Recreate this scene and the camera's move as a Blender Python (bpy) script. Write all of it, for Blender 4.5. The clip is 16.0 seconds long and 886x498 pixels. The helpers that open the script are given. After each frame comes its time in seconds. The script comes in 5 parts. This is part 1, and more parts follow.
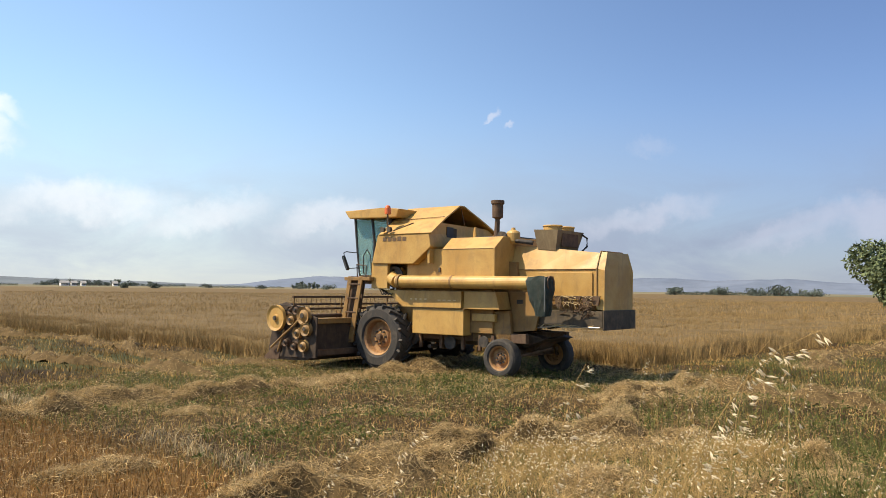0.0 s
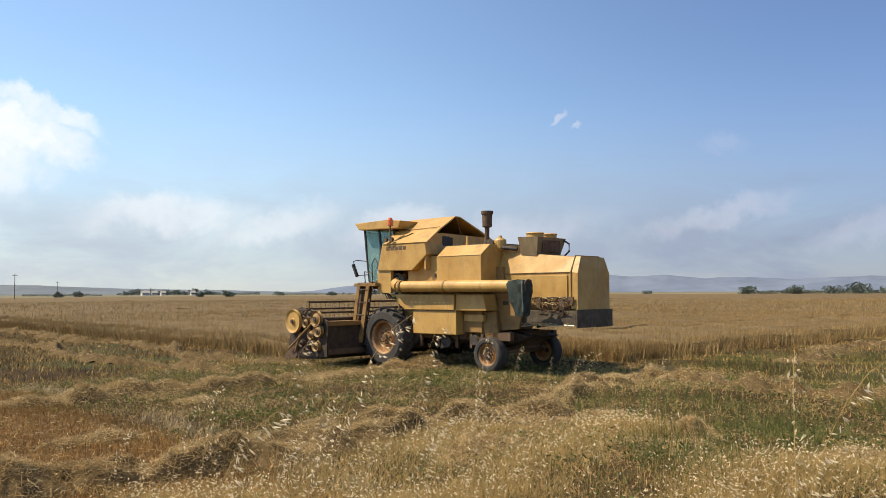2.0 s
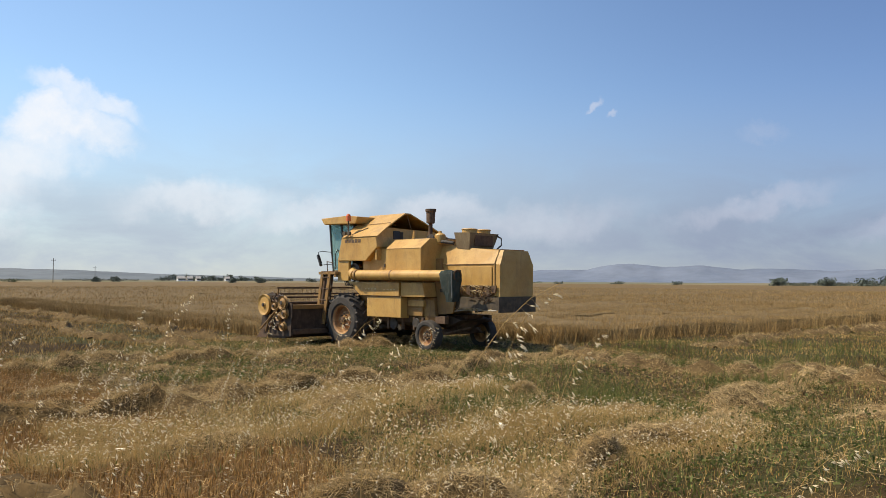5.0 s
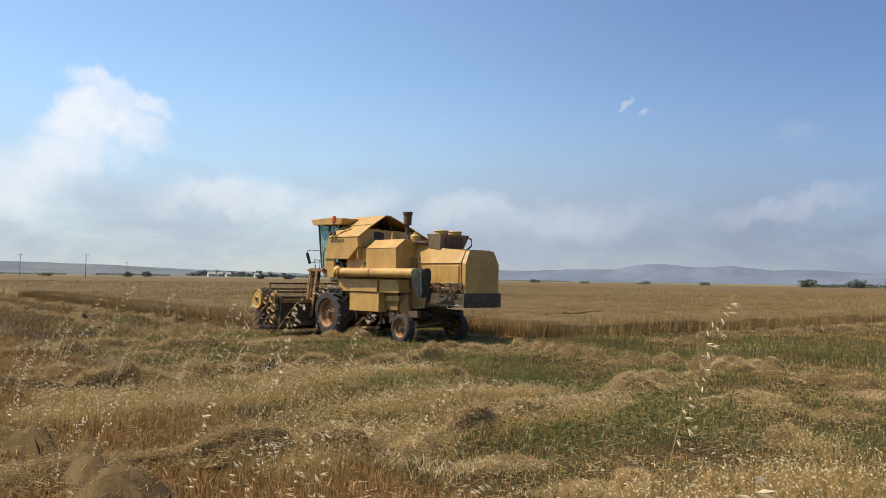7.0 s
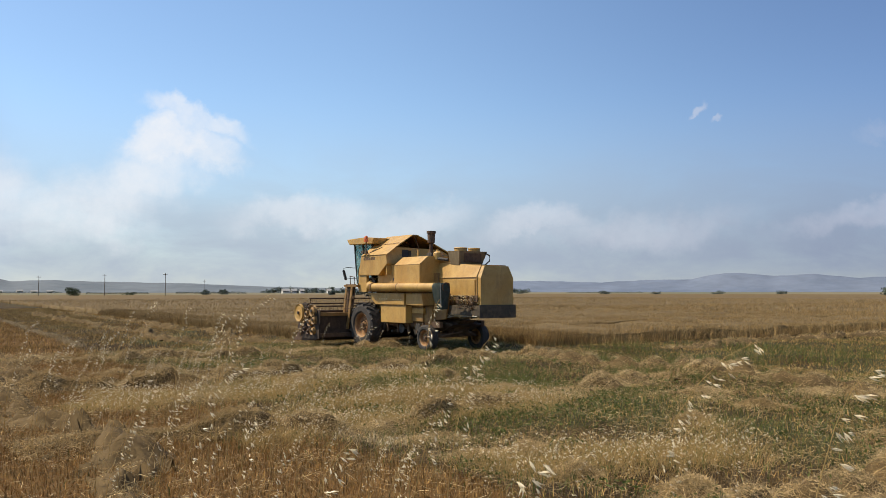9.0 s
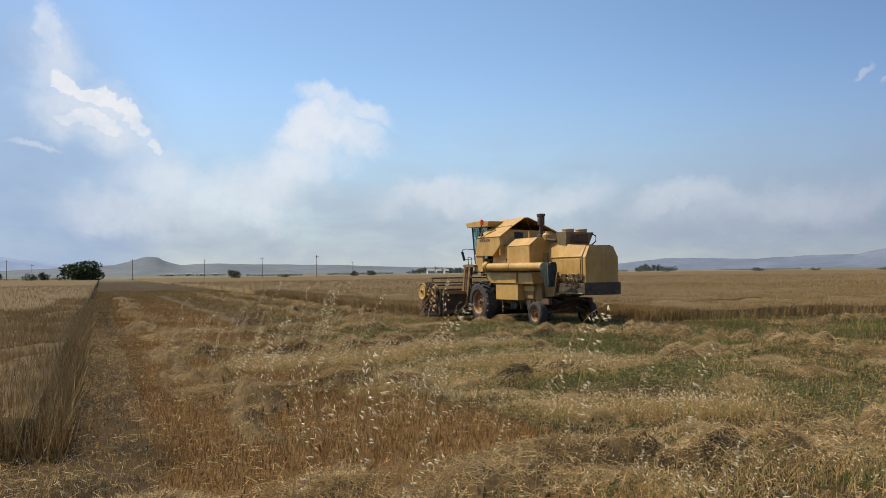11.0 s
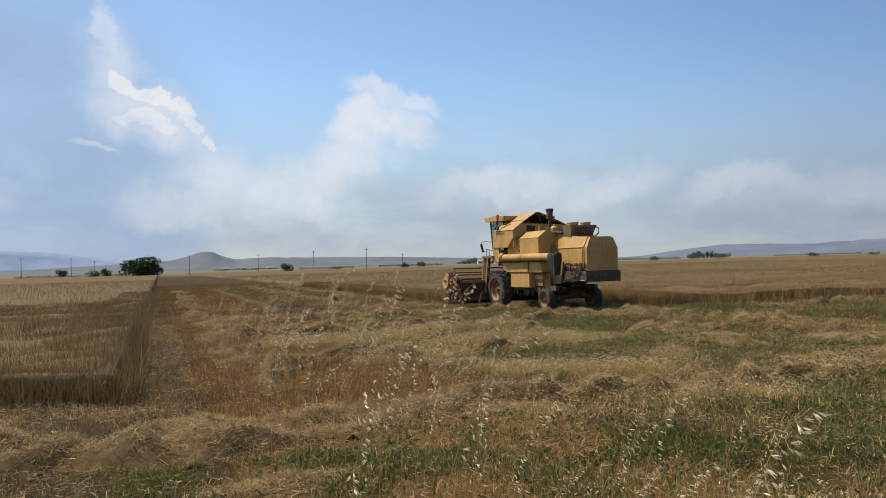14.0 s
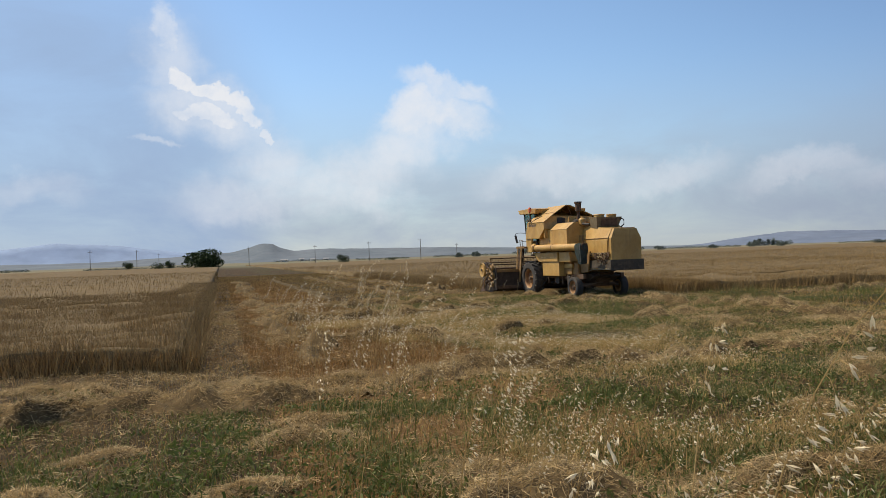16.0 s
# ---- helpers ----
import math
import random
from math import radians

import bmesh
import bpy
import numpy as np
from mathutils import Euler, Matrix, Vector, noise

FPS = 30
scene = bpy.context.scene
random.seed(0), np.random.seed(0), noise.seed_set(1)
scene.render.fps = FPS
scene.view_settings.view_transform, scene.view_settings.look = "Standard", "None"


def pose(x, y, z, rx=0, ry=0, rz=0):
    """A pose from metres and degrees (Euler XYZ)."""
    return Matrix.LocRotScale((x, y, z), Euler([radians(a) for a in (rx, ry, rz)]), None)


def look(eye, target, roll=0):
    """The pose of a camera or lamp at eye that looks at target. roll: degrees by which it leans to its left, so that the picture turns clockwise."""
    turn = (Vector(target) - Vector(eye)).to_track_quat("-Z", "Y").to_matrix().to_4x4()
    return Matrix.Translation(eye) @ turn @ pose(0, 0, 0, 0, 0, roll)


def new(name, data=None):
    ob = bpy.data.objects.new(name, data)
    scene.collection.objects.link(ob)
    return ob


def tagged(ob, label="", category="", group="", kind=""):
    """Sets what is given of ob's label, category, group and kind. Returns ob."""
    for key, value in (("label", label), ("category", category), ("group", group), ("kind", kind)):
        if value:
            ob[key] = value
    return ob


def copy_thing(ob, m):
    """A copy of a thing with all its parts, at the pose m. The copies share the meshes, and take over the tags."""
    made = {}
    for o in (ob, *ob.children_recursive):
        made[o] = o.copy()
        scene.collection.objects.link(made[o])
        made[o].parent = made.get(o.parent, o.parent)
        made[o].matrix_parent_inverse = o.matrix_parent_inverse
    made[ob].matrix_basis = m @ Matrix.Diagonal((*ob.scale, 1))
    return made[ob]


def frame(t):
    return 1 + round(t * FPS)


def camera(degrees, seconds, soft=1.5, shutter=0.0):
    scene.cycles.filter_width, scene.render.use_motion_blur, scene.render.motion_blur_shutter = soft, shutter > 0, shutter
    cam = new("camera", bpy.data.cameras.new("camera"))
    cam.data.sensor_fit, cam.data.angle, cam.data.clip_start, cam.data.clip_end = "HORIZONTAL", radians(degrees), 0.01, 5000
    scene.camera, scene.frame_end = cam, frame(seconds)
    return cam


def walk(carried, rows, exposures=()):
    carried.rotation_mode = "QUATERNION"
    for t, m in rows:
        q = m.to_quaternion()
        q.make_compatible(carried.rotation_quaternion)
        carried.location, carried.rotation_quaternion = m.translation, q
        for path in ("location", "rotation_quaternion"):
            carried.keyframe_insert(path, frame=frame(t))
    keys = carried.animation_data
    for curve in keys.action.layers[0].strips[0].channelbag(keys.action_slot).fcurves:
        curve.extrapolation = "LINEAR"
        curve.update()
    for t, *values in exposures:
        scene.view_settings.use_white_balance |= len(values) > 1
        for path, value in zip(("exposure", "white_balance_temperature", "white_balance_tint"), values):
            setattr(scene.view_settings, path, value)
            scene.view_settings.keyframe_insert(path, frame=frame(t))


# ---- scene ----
cam = camera(57.11, 16.0, soft=0.68)
# seconds, x, y, yaw, pitch, roll of the camera; it is carried at one height
EYE = 1.85
PATH = [
    (0.0, 0.04, -0.00, -47.13, 2.80, -0.73),
    (0.5, 0.01, -0.65, -46.78, 2.82, -0.42),
    (1.0, 0.05, -1.29, -45.27, 2.67, 0.03),
    (1.5, -0.00, -1.92, -43.28, 2.98, 0.18),
    (2.0, -0.01, -2.52, -42.21, 3.06, 0.29),
    (2.5, -0.04, -3.10, -42.35, 2.84, 0.23),
    (3.0, -0.02, -3.68, -42.39, 2.71, 0.10),
    (3.5, -0.02, -4.26, -41.92, 2.57, -0.08),
    (4.0, -0.02, -4.84, -41.28, 2.41, -0.21),
    (6.5, -0.01, -7.82, -38.25, 2.19, -0.69),
    (7.0, 0.01, -8.45, -37.90, 2.09, -0.89),
    (7.5, 0.03, -9.10, -37.16, 1.83, -0.53),
    (8.0, -0.01, -9.75, -36.34, 1.86, -0.27),
    (8.5, 0.02, -10.41, -34.54, 2.64, 0.22),
    (9.0, 0.02, -11.05, -32.90, 3.01, 0.04),
    (9.5, 0.01, -11.66, -31.76, 3.11, -0.10),
    (10.0, 0.01, -12.23, -28.36, 2.76, 0.23),
    (12.5, -0.06, -14.91, -20.09, 1.00, 0.79),
    (13.0, -0.06, -15.46, -20.46, 1.09, 1.05),
    (13.5, -0.05, -16.01, -20.08, 0.99, 1.29),
    (14.0, -0.01, -16.57, -19.20, 1.02, 1.57),
    (14.5, -0.01, -17.15, -17.95, 1.06, 1.76),
    (15.0, 0.01, -17.74, -17.11, 0.63, 1.40),
    (15.5, 0.05, -18.34, -16.08, 0.55, 1.21),
    (16.0, 0.06, -18.94, -15.29, 0.44, 2.01),
]
walk(cam, [(t, pose(x, y, EYE, 90 + pitch, roll, yaw)) for t, x, y, yaw, pitch, roll in PATH],
     exposures=((0.0, 0.34, 6750, 10), (2.0, 0.22, 6700, 10), (4.0, 0.10, 6600, 10), (8.0, 0.02, 6500, 10), (12.5, -0.15, 6400, 10), (16.0, -0.15, 6400, 10)))

# ---- world, sun and sky ----
SUN_AZ, SUN_EL = 50.0, 53.0          # degrees to the left of +Y, and above the horizon
SKY_STRENGTH, SKY_TINT, CLOUD = 0.132, (1.04, 1.13, 1.20), (6.1, 6.3, 6.75)
VEIL = (2.9, 3.42, 4.3)
world = bpy.data.worlds.new("sky")
scene.world = world
world.use_nodes = True


class Nodes:
    """A short way to write node trees."""

    def __init__(self, tree):
        self.tree = tree
        tree.nodes.clear()

    def add(self, kind, **fields):
        n = self.tree.nodes.new(kind)
        for key, value in fields.items():
            setattr(n, key, value)
        return n

    def put(self, socket, value):
        if isinstance(value, bpy.types.NodeSocket):
            self.tree.links.new(value, socket)
        else:
            if socket.type == "RGBA" and len(value) == 3:
                value = (*value, 1)
            socket.default_value = value

    def math(self, op, a, b=0.0, c=0.0, clamp=False):
        n = self.add("ShaderNodeMath", operation=op, use_clamp=clamp)
        for s, v in zip(n.inputs, (a, b, c)):
            self.put(s, v)
        return n.outputs[0]

    def vec(self, op, a, b=None):
        n = self.add("ShaderNodeVectorMath", operation=op)
        self.put(n.inputs[0], a)
        if b is not None:
            self.put(n.inputs[1], b)
        return n.outputs["Value" if op in ("DOT_PRODUCT", "LENGTH") else "Vector"]

    def noise(self, vector, scale, detail=3.0, rough=0.55, distort=0.0):
        n = self.add("ShaderNodeTexNoise")
        self.put(n.inputs["Vector"], vector)
        for key, v in (("Scale", scale), ("Detail", detail), ("Roughness", rough), ("Distortion", distort)):
            self.put(n.inputs[key], v)
        return n.outputs["Fac"]

    def step(self, x, a, b, lo=0.0, hi=1.0):
        n = self.add("ShaderNodeMapRange", interpolation_type="SMOOTHSTEP")
        for s, v in zip(n.inputs, (x, a, b, lo, hi)):
            self.put(s, v)
        return n.outputs[0]

    def mix(self, f, a, b, blend="MIX"):
        n = self.add("ShaderNodeMix", data_type="RGBA", blend_type=blend)
        self.put(n.inputs[0], f)
        self.put(n.inputs[6], a)
        self.put(n.inputs[7], b)
        return n.outputs[2]

    def mapped(self, vector, scale):
        n = self.add("ShaderNodeMapping")
        self.put(n.inputs[0], vector)
        n.inputs["Scale"].default_value = scale
        return n.outputs[0]


def heading(az, el):
    """A direction: degrees to the left of +Y, degrees above the horizon."""
    a, e = radians(az), radians(el)
    return Vector((-math.sin(a) * math.cos(e), math.cos(a) * math.cos(e), math.sin(e)))


w = Nodes(world.node_tree)
sky = w.add("ShaderNodeTexSky", sky_type="NISHITA", sun_disc=False, altitude=300.0, air_density=1.0, dust_density=0.6, ozone_density=1.4)
sky.sun_elevation, sky.sun_rotation = radians(SUN_EL), radians(-SUN_AZ)
ray = w.vec("NORMALIZE", w.add("ShaderNodeTexCoord").outputs["Generated"])
sep = w.add("ShaderNodeSeparateXYZ")
w.put(sep.inputs[0], ray)
high = sep.outputs[2]
warp = w.add("ShaderNodeTexNoise")
w.put(warp.inputs["Vector"], ray)
warp.inputs["Scale"].default_value, warp.inputs["Detail"].default_value = 11.0, 7.0
warp.inputs["Roughness"].default_value = 0.62
shift = w.add("ShaderNodeVectorMath", operation="MULTIPLY_ADD")
w.put(shift.inputs[0], w.vec("SUBTRACT", warp.outputs["Color"], (0.5, 0.5, 0.5)))
shift.inputs[1].default_value = (0.10, 0.10, 0.10)
w.put(shift.inputs[2], ray)
bent = shift.outputs[0]
streak = w.mapped(ray, (1.0, 1.0, 2.6))
fine = w.noise(streak, 4.5, 7.0, 0.6, 0.4)
billow = w.noise(ray, 20.0, 7.0, 0.6, 0.3)
clear = w.mix(1.0, sky.outputs[0], SKY_TINT, "MULTIPLY")
# a pale veil of cloud along the horizon
veil = w.math("MULTIPLY", w.step(high, 0.0, 0.03, 0.85, 1.0), w.step(high, 0.03, 0.24, 1.0, 0.0))
veil = w.math("MULTIPLY", veil, w.step(fine, 0.30, 0.66, 0.62, 1.0))
clear = w.mix(w.math("MULTIPLY", veil, 0.95), clear, VEIL)
cover = 0.0
billow_fine = w.noise(ray, 46.0, 6.0, 0.65, 0.2)
# single clouds: azimuth, elevation, half width, half height (degrees), strength, softness of the edge, lean (degrees)
for az, el, wide, tall, thick, soft_edge, lean in (
        # the flag-shaped cloud, with its tail towards the horizon
        (-14.6, 9.8, 2.9, 1.7, 0.80, 0.34, 10), (-16.4, 11.6, 2.9, 0.8, 0.62, 0.45, -16), (-13.2, 7.6, 3.0, 1.8, 0.66, 0.55, 20), (-9.2, 5.6, 4.6, 2.0, 0.60, 0.65, 15), (-16.8, 9.4, 2.0, 1.3, 0.6, 0.5, 0),
        # the towering cloud: its bright crest, the lit bulge below and the wisp above
        (3.0, 15.6, 0.8, 1.5, 0.70, 0.5, 0), (2.0, 12.6, 1.3, 0.75, 0.95, 0.22, -30), (0.2, 11.5, 1.5, 0.6, 1.0, 0.2, -28), (-1.7, 10.4, 1.3, 0.65, 0.95, 0.22, -35), (0.6, 9.9, 1.9, 0.6, 0.92, 0.28, -18), (-3.2, 8.8, 0.7, 0.4, 0.7, 0.3, -30),
        (3.4, 7.9, 1.1, 0.35, 0.4, 0.5, -20), (-3.6, 6.3, 2.6, 2.0, 0.55, 0.75, -20), (0.6, 10.2, 3.6, 1.9, 0.62, 0.6, -28), (2.6, 13.6, 1.7, 2.4, 0.5, 0.7, 8),
        # two small wisps, and long thin banks low over the horizon
        (-50.2, 11.7, 0.75, 0.22, 0.42, 0.6, 35), (-51.3, 11.3, 0.5, 0.22, 0.5, 0.5, 35), (-61.6, 9.6, 1.1, 0.4, 0.16, 0.7, 10), (-60.6, 4.9, 4.5, 0.75, 0.42, 0.6, 14), (-70.5, 3.9, 3.5, 0.8, 0.42, 0.6, 12), (-75.0, 4.6, 2.4, 0.9, 0.5, 0.6, 10),
        (-39.5, 4.5, 3.4, 0.9, 0.42, 0.6, 6), (-23.2, 5.4, 5.0, 1.2, 0.45, 0.6, 4), (-30.5, 4.9, 4.0, 1.0, 0.42, 0.6, 8), (-2.5, 4.3, 4.5, 1.5, 0.45, 0.7, 0), (12.5, 5.0, 3.0, 0.9, 0.3, 0.7, 0), (-46.0, 4.2, 6.0, 1.2, 0.34, 0.7, 4)):
    c = heading(az, el)
    side = Vector((c.y, -c.x, 0)).normalized()
    up = side.cross(c)
    tilt_c, tilt_s = math.cos(radians(lean)), math.sin(radians(lean))
    side, up = side * tilt_c + up * tilt_s, up * tilt_c - side * tilt_s
    across = w.math("DIVIDE", w.vec("DOT_PRODUCT", bent, side), math.sin(radians(wide)))
    above = w.math("DIVIDE", w.vec("DOT_PRODUCT", bent, up), math.sin(radians(tall)))
    off = w.math("SQRT", w.math("ADD", w.math("POWER", across, 2.0), w.math("POWER", above, 2.0)))
    front = w.math("GREATER_THAN", w.vec("DOT_PRODUCT", ray, c), 0.5)
    blob = w.math("MULTIPLY", w.step(off, 1.0 - soft_edge, 1.0 + soft_edge, 1.0, 0.0), w.step(billow, 0.25, 0.6, 0.6, 1.0))
    cover = w.math("MAXIMUM", cover, w.math("MULTIPLY", w.math("MULTIPLY", blob, front), thick))
cover = w.math("MINIMUM", w.math("MULTIPLY", cover, w.step(billow_fine, 0.2, 0.65, 0.82, 1.08)), 1.0)
# the grey-blue underside of the cloud bank towards the sun, and the bright haze round it
c = heading(10.5, 5.5)
gloom = w.math("MULTIPLY", w.step(w.vec("DOT_PRODUCT", ray, c), 0.955, 0.992), w.step(fine, 0.25, 0.75, 0.6, 0.9))
clear = w.mix(gloom, clear, (2.45, 3.35, 5.0))
mixed = w.mix(cover, clear, CLOUD)
# the sky deepens to violet-blue away from the sun
turned = w.step(w.vec("DOT_PRODUCT", ray, heading(-112.0, 0.0)), 0.0, 0.9)
mixed = w.mix(1.0, mixed, w.mix(turned, (1.12, 1.10, 1.06), (0.60, 0.61, 0.72)), "MULTIPLY")
back = w.add("ShaderNodeBackground")
w.put(back.inputs[0], mixed)
back.inputs[1].default_value = SKY_STRENGTH
w.tree.links.new(back.outputs[0], w.add("ShaderNodeOutputWorld").inputs[0])

sun = new("sun", bpy.data.lights.new("sun", "SUN"))
sun.data.energy, sun.data.angle, sun.data.color = 5.0, radians(0.6), (1.12, 0.98, 0.76)
sun.matrix_world = look(heading(SUN_AZ, SUN_EL) * 100, (0, 0, 0))


# ---- materials ----
def material(name, base, second, scale=3.0, rough=0.7, metal=0.0, bump=0.15, grime=None, grime_amount=0.5, fine_scale=60.0, island=0.0, coat=0.0):
    """A painted, worn or grown surface: two colours in patches, fine grain, and dirt in stains."""
    m = bpy.data.materials.new(name)
    m.use_nodes = True
    n = Nodes(m.node_tree)
    at = n.add("ShaderNodeTexCoord").outputs["Object"]
    patch = n.noise(at, scale, 5.0, 0.6, 0.4)
    grain = n.noise(at, fine_scale, 3.0, 0.6)
    colour = n.mix(n.step(patch, 0.35, 0.68), base, second)
    if grime:
        stain = n.noise(n.mapped(at, (1.0, 1.0, 0.45)), scale * 1.7 + 0.6, 7.0, 0.68, 0.8)
        colour = n.mix(n.math("MULTIPLY", n.step(stain, 0.46, 0.7), grime_amount), colour, grime)
    colour = n.mix(1.0, colour, n.mix(grain, (0.72, 0.72, 0.72), (1.22, 1.22, 1.22)), "MULTIPLY")
    if island:
        lone = n.add("ShaderNodeNewGeometry").outputs["Random Per Island"]
        colour = n.mix(1.0, colour, n.mix(lone, (1 - island,) * 3, (1 + island, 1 + island * 0.9, 1 + island * 0.7)), "MULTIPLY")
    b = n.add("ShaderNodeBsdfPrincipled")
    n.put(b.inputs["Base Color"], colour)
    n.put(b.inputs["Roughness"], n.step(patch, 0.2, 0.8, max(rough - 0.1, 0.02), min(rough + 0.12, 1.0)))
    b.inputs["Metallic"].default_value = metal
    b.inputs["Coat Weight"].default_value = coat
    if bump:
        bn = n.add("ShaderNodeBump")
        bn.inputs["Strength"].default_value = bump
        bn.inputs["Distance"].default_value = 0.01
        n.put(bn.inputs["Height"], n.math("ADD", patch, n.math("MULTIPLY", grain, 0.5)))
        n.put(b.inputs["Normal"], bn.outputs[0])
    n.tree.links.new(b.outputs[0], n.add("ShaderNodeOutputMaterial").inputs[0])
    return m


YELLOW = material("faded_yellow_paint", (0.53, 0.322, 0.092), (0.45, 0.25, 0.06), 1.6, 0.5, 0.0, 0.14, (0.25, 0.135, 0.048), 0.45)
OCHRE = material("dusty_ochre_paint", (0.31, 0.175, 0.05), (0.235, 0.125, 0.036), 2.2, 0.65, 0.0, 0.2, (0.12, 0.075, 0.04), 0.7)
RUST = material("rusty_frame", (0.12, 0.068, 0.035), (0.075, 0.043, 0.025), 4.0, 0.8, 0.0, 0.3, (0.20, 0.13, 0.07), 0.45)
# grimy steel, darkened further for shade under the body and inside the header
GRIME_SHADED = material("grimy_steel_shaded", (0.062, 0.038, 0.022), (0.042, 0.027, 0.017), 4.0, 0.8, 0.0, 0.3, (0.12, 0.08, 0.045), 0.4)
DARK = material("greasy_dark_metal", (0.045, 0.038, 0.03), (0.025, 0.022, 0.02), 5.0, 0.7, 0.0, 0.3, (0.14, 0.10, 0.06), 0.5)
GREY = material("dusty_grey_steel", (0.085, 0.064, 0.040), (0.052, 0.040, 0.026), 3.0, 0.8, 0.0, 0.25, (0.17, 0.12, 0.065), 0.55)
GREYBROWN = material("dust_caked_paint", (0.20, 0.145, 0.075), (0.155, 0.108, 0.055), 3.0, 0.75, 0.0, 0.3, (0.26, 0.19, 0.10), 0.5)
TYRE = material("dusty_tyre_rubber", (0.03, 0.028, 0.026), (0.05, 0.043, 0.036), 3.0, 0.85, 0.0, 0.3, (0.15, 0.115, 0.075), 0.45)
RIM = material("worn_rim_paint", (0.40, 0.22, 0.08), (0.27, 0.13, 0.055), 5.0, 0.65, 0.0, 0.25, (0.13, 0.08, 0.04), 0.5)
CANVAS = material("dark_green_canvas", (0.05, 0.07, 0.06), (0.09, 0.115, 0.10), 6.0, 0.9, 0.0, 0.5, (0.16, 0.14, 0.10), 0.4)
BEACON = material("orange_beacon_plastic", (0.75, 0.16, 0.03), (0.6, 0.11, 0.02), 6.0, 0.3, 0.0, 0.0)
BLACK = material("black_frame_paint", (0.02, 0.02, 0.02), (0.035, 0.032, 0.028), 4.0, 0.5, 0.0, 0.1, (0.12, 0.09, 0.06), 0.3)
STEEL = material("bright_worn_steel", (0.45, 0.44, 0.41), (0.30, 0.28, 0.25), 6.0, 0.45, 0.6, 0.1)
INK = material("dark_lettering_paint", (0.10, 0.06, 0.03), (0.15, 0.09, 0.045), 12.0, 0.7, 0.0, 0.0)
STRAW = material("straw", (0.57, 0.445, 0.25), (0.40, 0.29, 0.145), 1.3, 0.55, 0.0, 0.0, (0.22, 0.145, 0.064), 0.55, 8.0, 0.85)
# mound colour is darkened to stand for shaded gaps among the loose straws
MOUND = material("matted_straw_shaded", (0.15, 0.10, 0.044), (0.085, 0.056, 0.025), 4.0, 0.9, 0.0, 1.0, (0.07, 0.047, 0.022), 0.7, 30.0)
STUBBLE = material("stubble_stems", (0.48, 0.325, 0.13), (0.35, 0.215, 0.076), 0.35, 0.7, 0.0, 0.0, (0.17, 0.135, 0.048), 0.55, 6.0, 0.85)
LUSH = material("fresh_green_weeds", (0.085, 0.108, 0.034), (0.125, 0.132, 0.046), 0.8, 0.6, 0.0, 0.0, (0.27, 0.21, 0.085), 0.6, 6.0, 0.6)
RUSSET = material("russet_stubble_stems", (0.37, 0.22, 0.078), (0.29, 0.165, 0.056), 0.5, 0.7, 0.0, 0.0, (0.36, 0.25, 0.10), 0.45, 6.0, 0.6)
WEED = material("green_weed_leaves", (0.105, 0.125, 0.036), (0.165, 0.165, 0.056), 0.6, 0.6, 0.0, 0.0, (0.27, 0.215, 0.09), 0.4, 6.0, 0.5)
CROP = material("ripe_barley_stems", (0.36, 0.25, 0.112), (0.30, 0.20, 0.086), 0.5, 0.7, 0.0, 0.0, (0.20, 0.145, 0.062), 0.4, 5.0, 0.6)
# canopy sheet is coloured darker than the stems for the crop's self-shade
CANOPY = material("barley_canopy_shaded", (0.175, 0.122, 0.056), (0.12, 0.082, 0.037), 0.6, 0.9, 0.0, 1.0, (0.13, 0.088, 0.04), 0.4, 9.0)
OAT = material("dry_oat_husk", (0.93, 0.82, 0.58), (0.85, 0.72, 0.48), 14.0, 0.3, 0.0, 0.0, None, 0.5, 40.0, 0.15)
OATSTEM = material("dry_oat_stem", (0.52, 0.365, 0.155), (0.40, 0.27, 0.105), 5.0, 0.55, 0.0, 0.0, None, 0.5, 40.0, 0.25)
PALE = material("bleached_stems", (0.56, 0.44, 0.25), (0.46, 0.34, 0.18), 5.0, 0.55, 0.0, 0.0, None, 0.5, 40.0, 0.3)
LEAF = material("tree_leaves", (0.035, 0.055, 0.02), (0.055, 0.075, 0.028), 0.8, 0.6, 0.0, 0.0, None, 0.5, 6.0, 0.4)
# leaf green greyed and lightened to stand for the haze of distance
HAZED = material("haze_paled_leaves", (0.105, 0.13, 0.105), (0.135, 0.155, 0.13), 0.3, 0.8, 0.0, 0.0, None, 0.5, 6.0, 0.3)
SAGE = material("grey_green_leaves", (0.12, 0.155, 0.075), (0.165, 0.19, 0.10), 0.8, 0.6, 0.0, 0.0, None, 0.5, 6.0, 0.4)
BARK = material("bark", (0.14, 0.105, 0.075), (0.09, 0.068, 0.05), 3.0, 0.9, 0.0, 0.5)
POLE = material("weathered_pole_wood", (0.17, 0.135, 0.10), (0.11, 0.088, 0.065), 2.0, 0.85, 0.0, 0.3)
WHITE = material("white_plaster", (0.80, 0.79, 0.76), (0.70, 0.68, 0.64), 0.2, 0.8, 0.0, 0.1)
ROOF = material("grey_tin_roof", (0.30, 0.29, 0.28), (0.24, 0.23, 0.22), 0.4, 0.7, 0.0, 0.2)
SHADE_WIN = material("window_glass_far", (0.03, 0.035, 0.04), (0.05, 0.055, 0.06), 0.5, 0.15, 0.0, 0.0)
# hill colours carry painted haze: bluer and paler the farther the range
HILL_NEAR = material("hazed_dry_hill", (0.155, 0.175, 0.19), (0.12, 0.142, 0.16), 0.006, 0.95, 0.0, 0.0, (0.185, 0.18, 0.165), 0.5, 0.03)
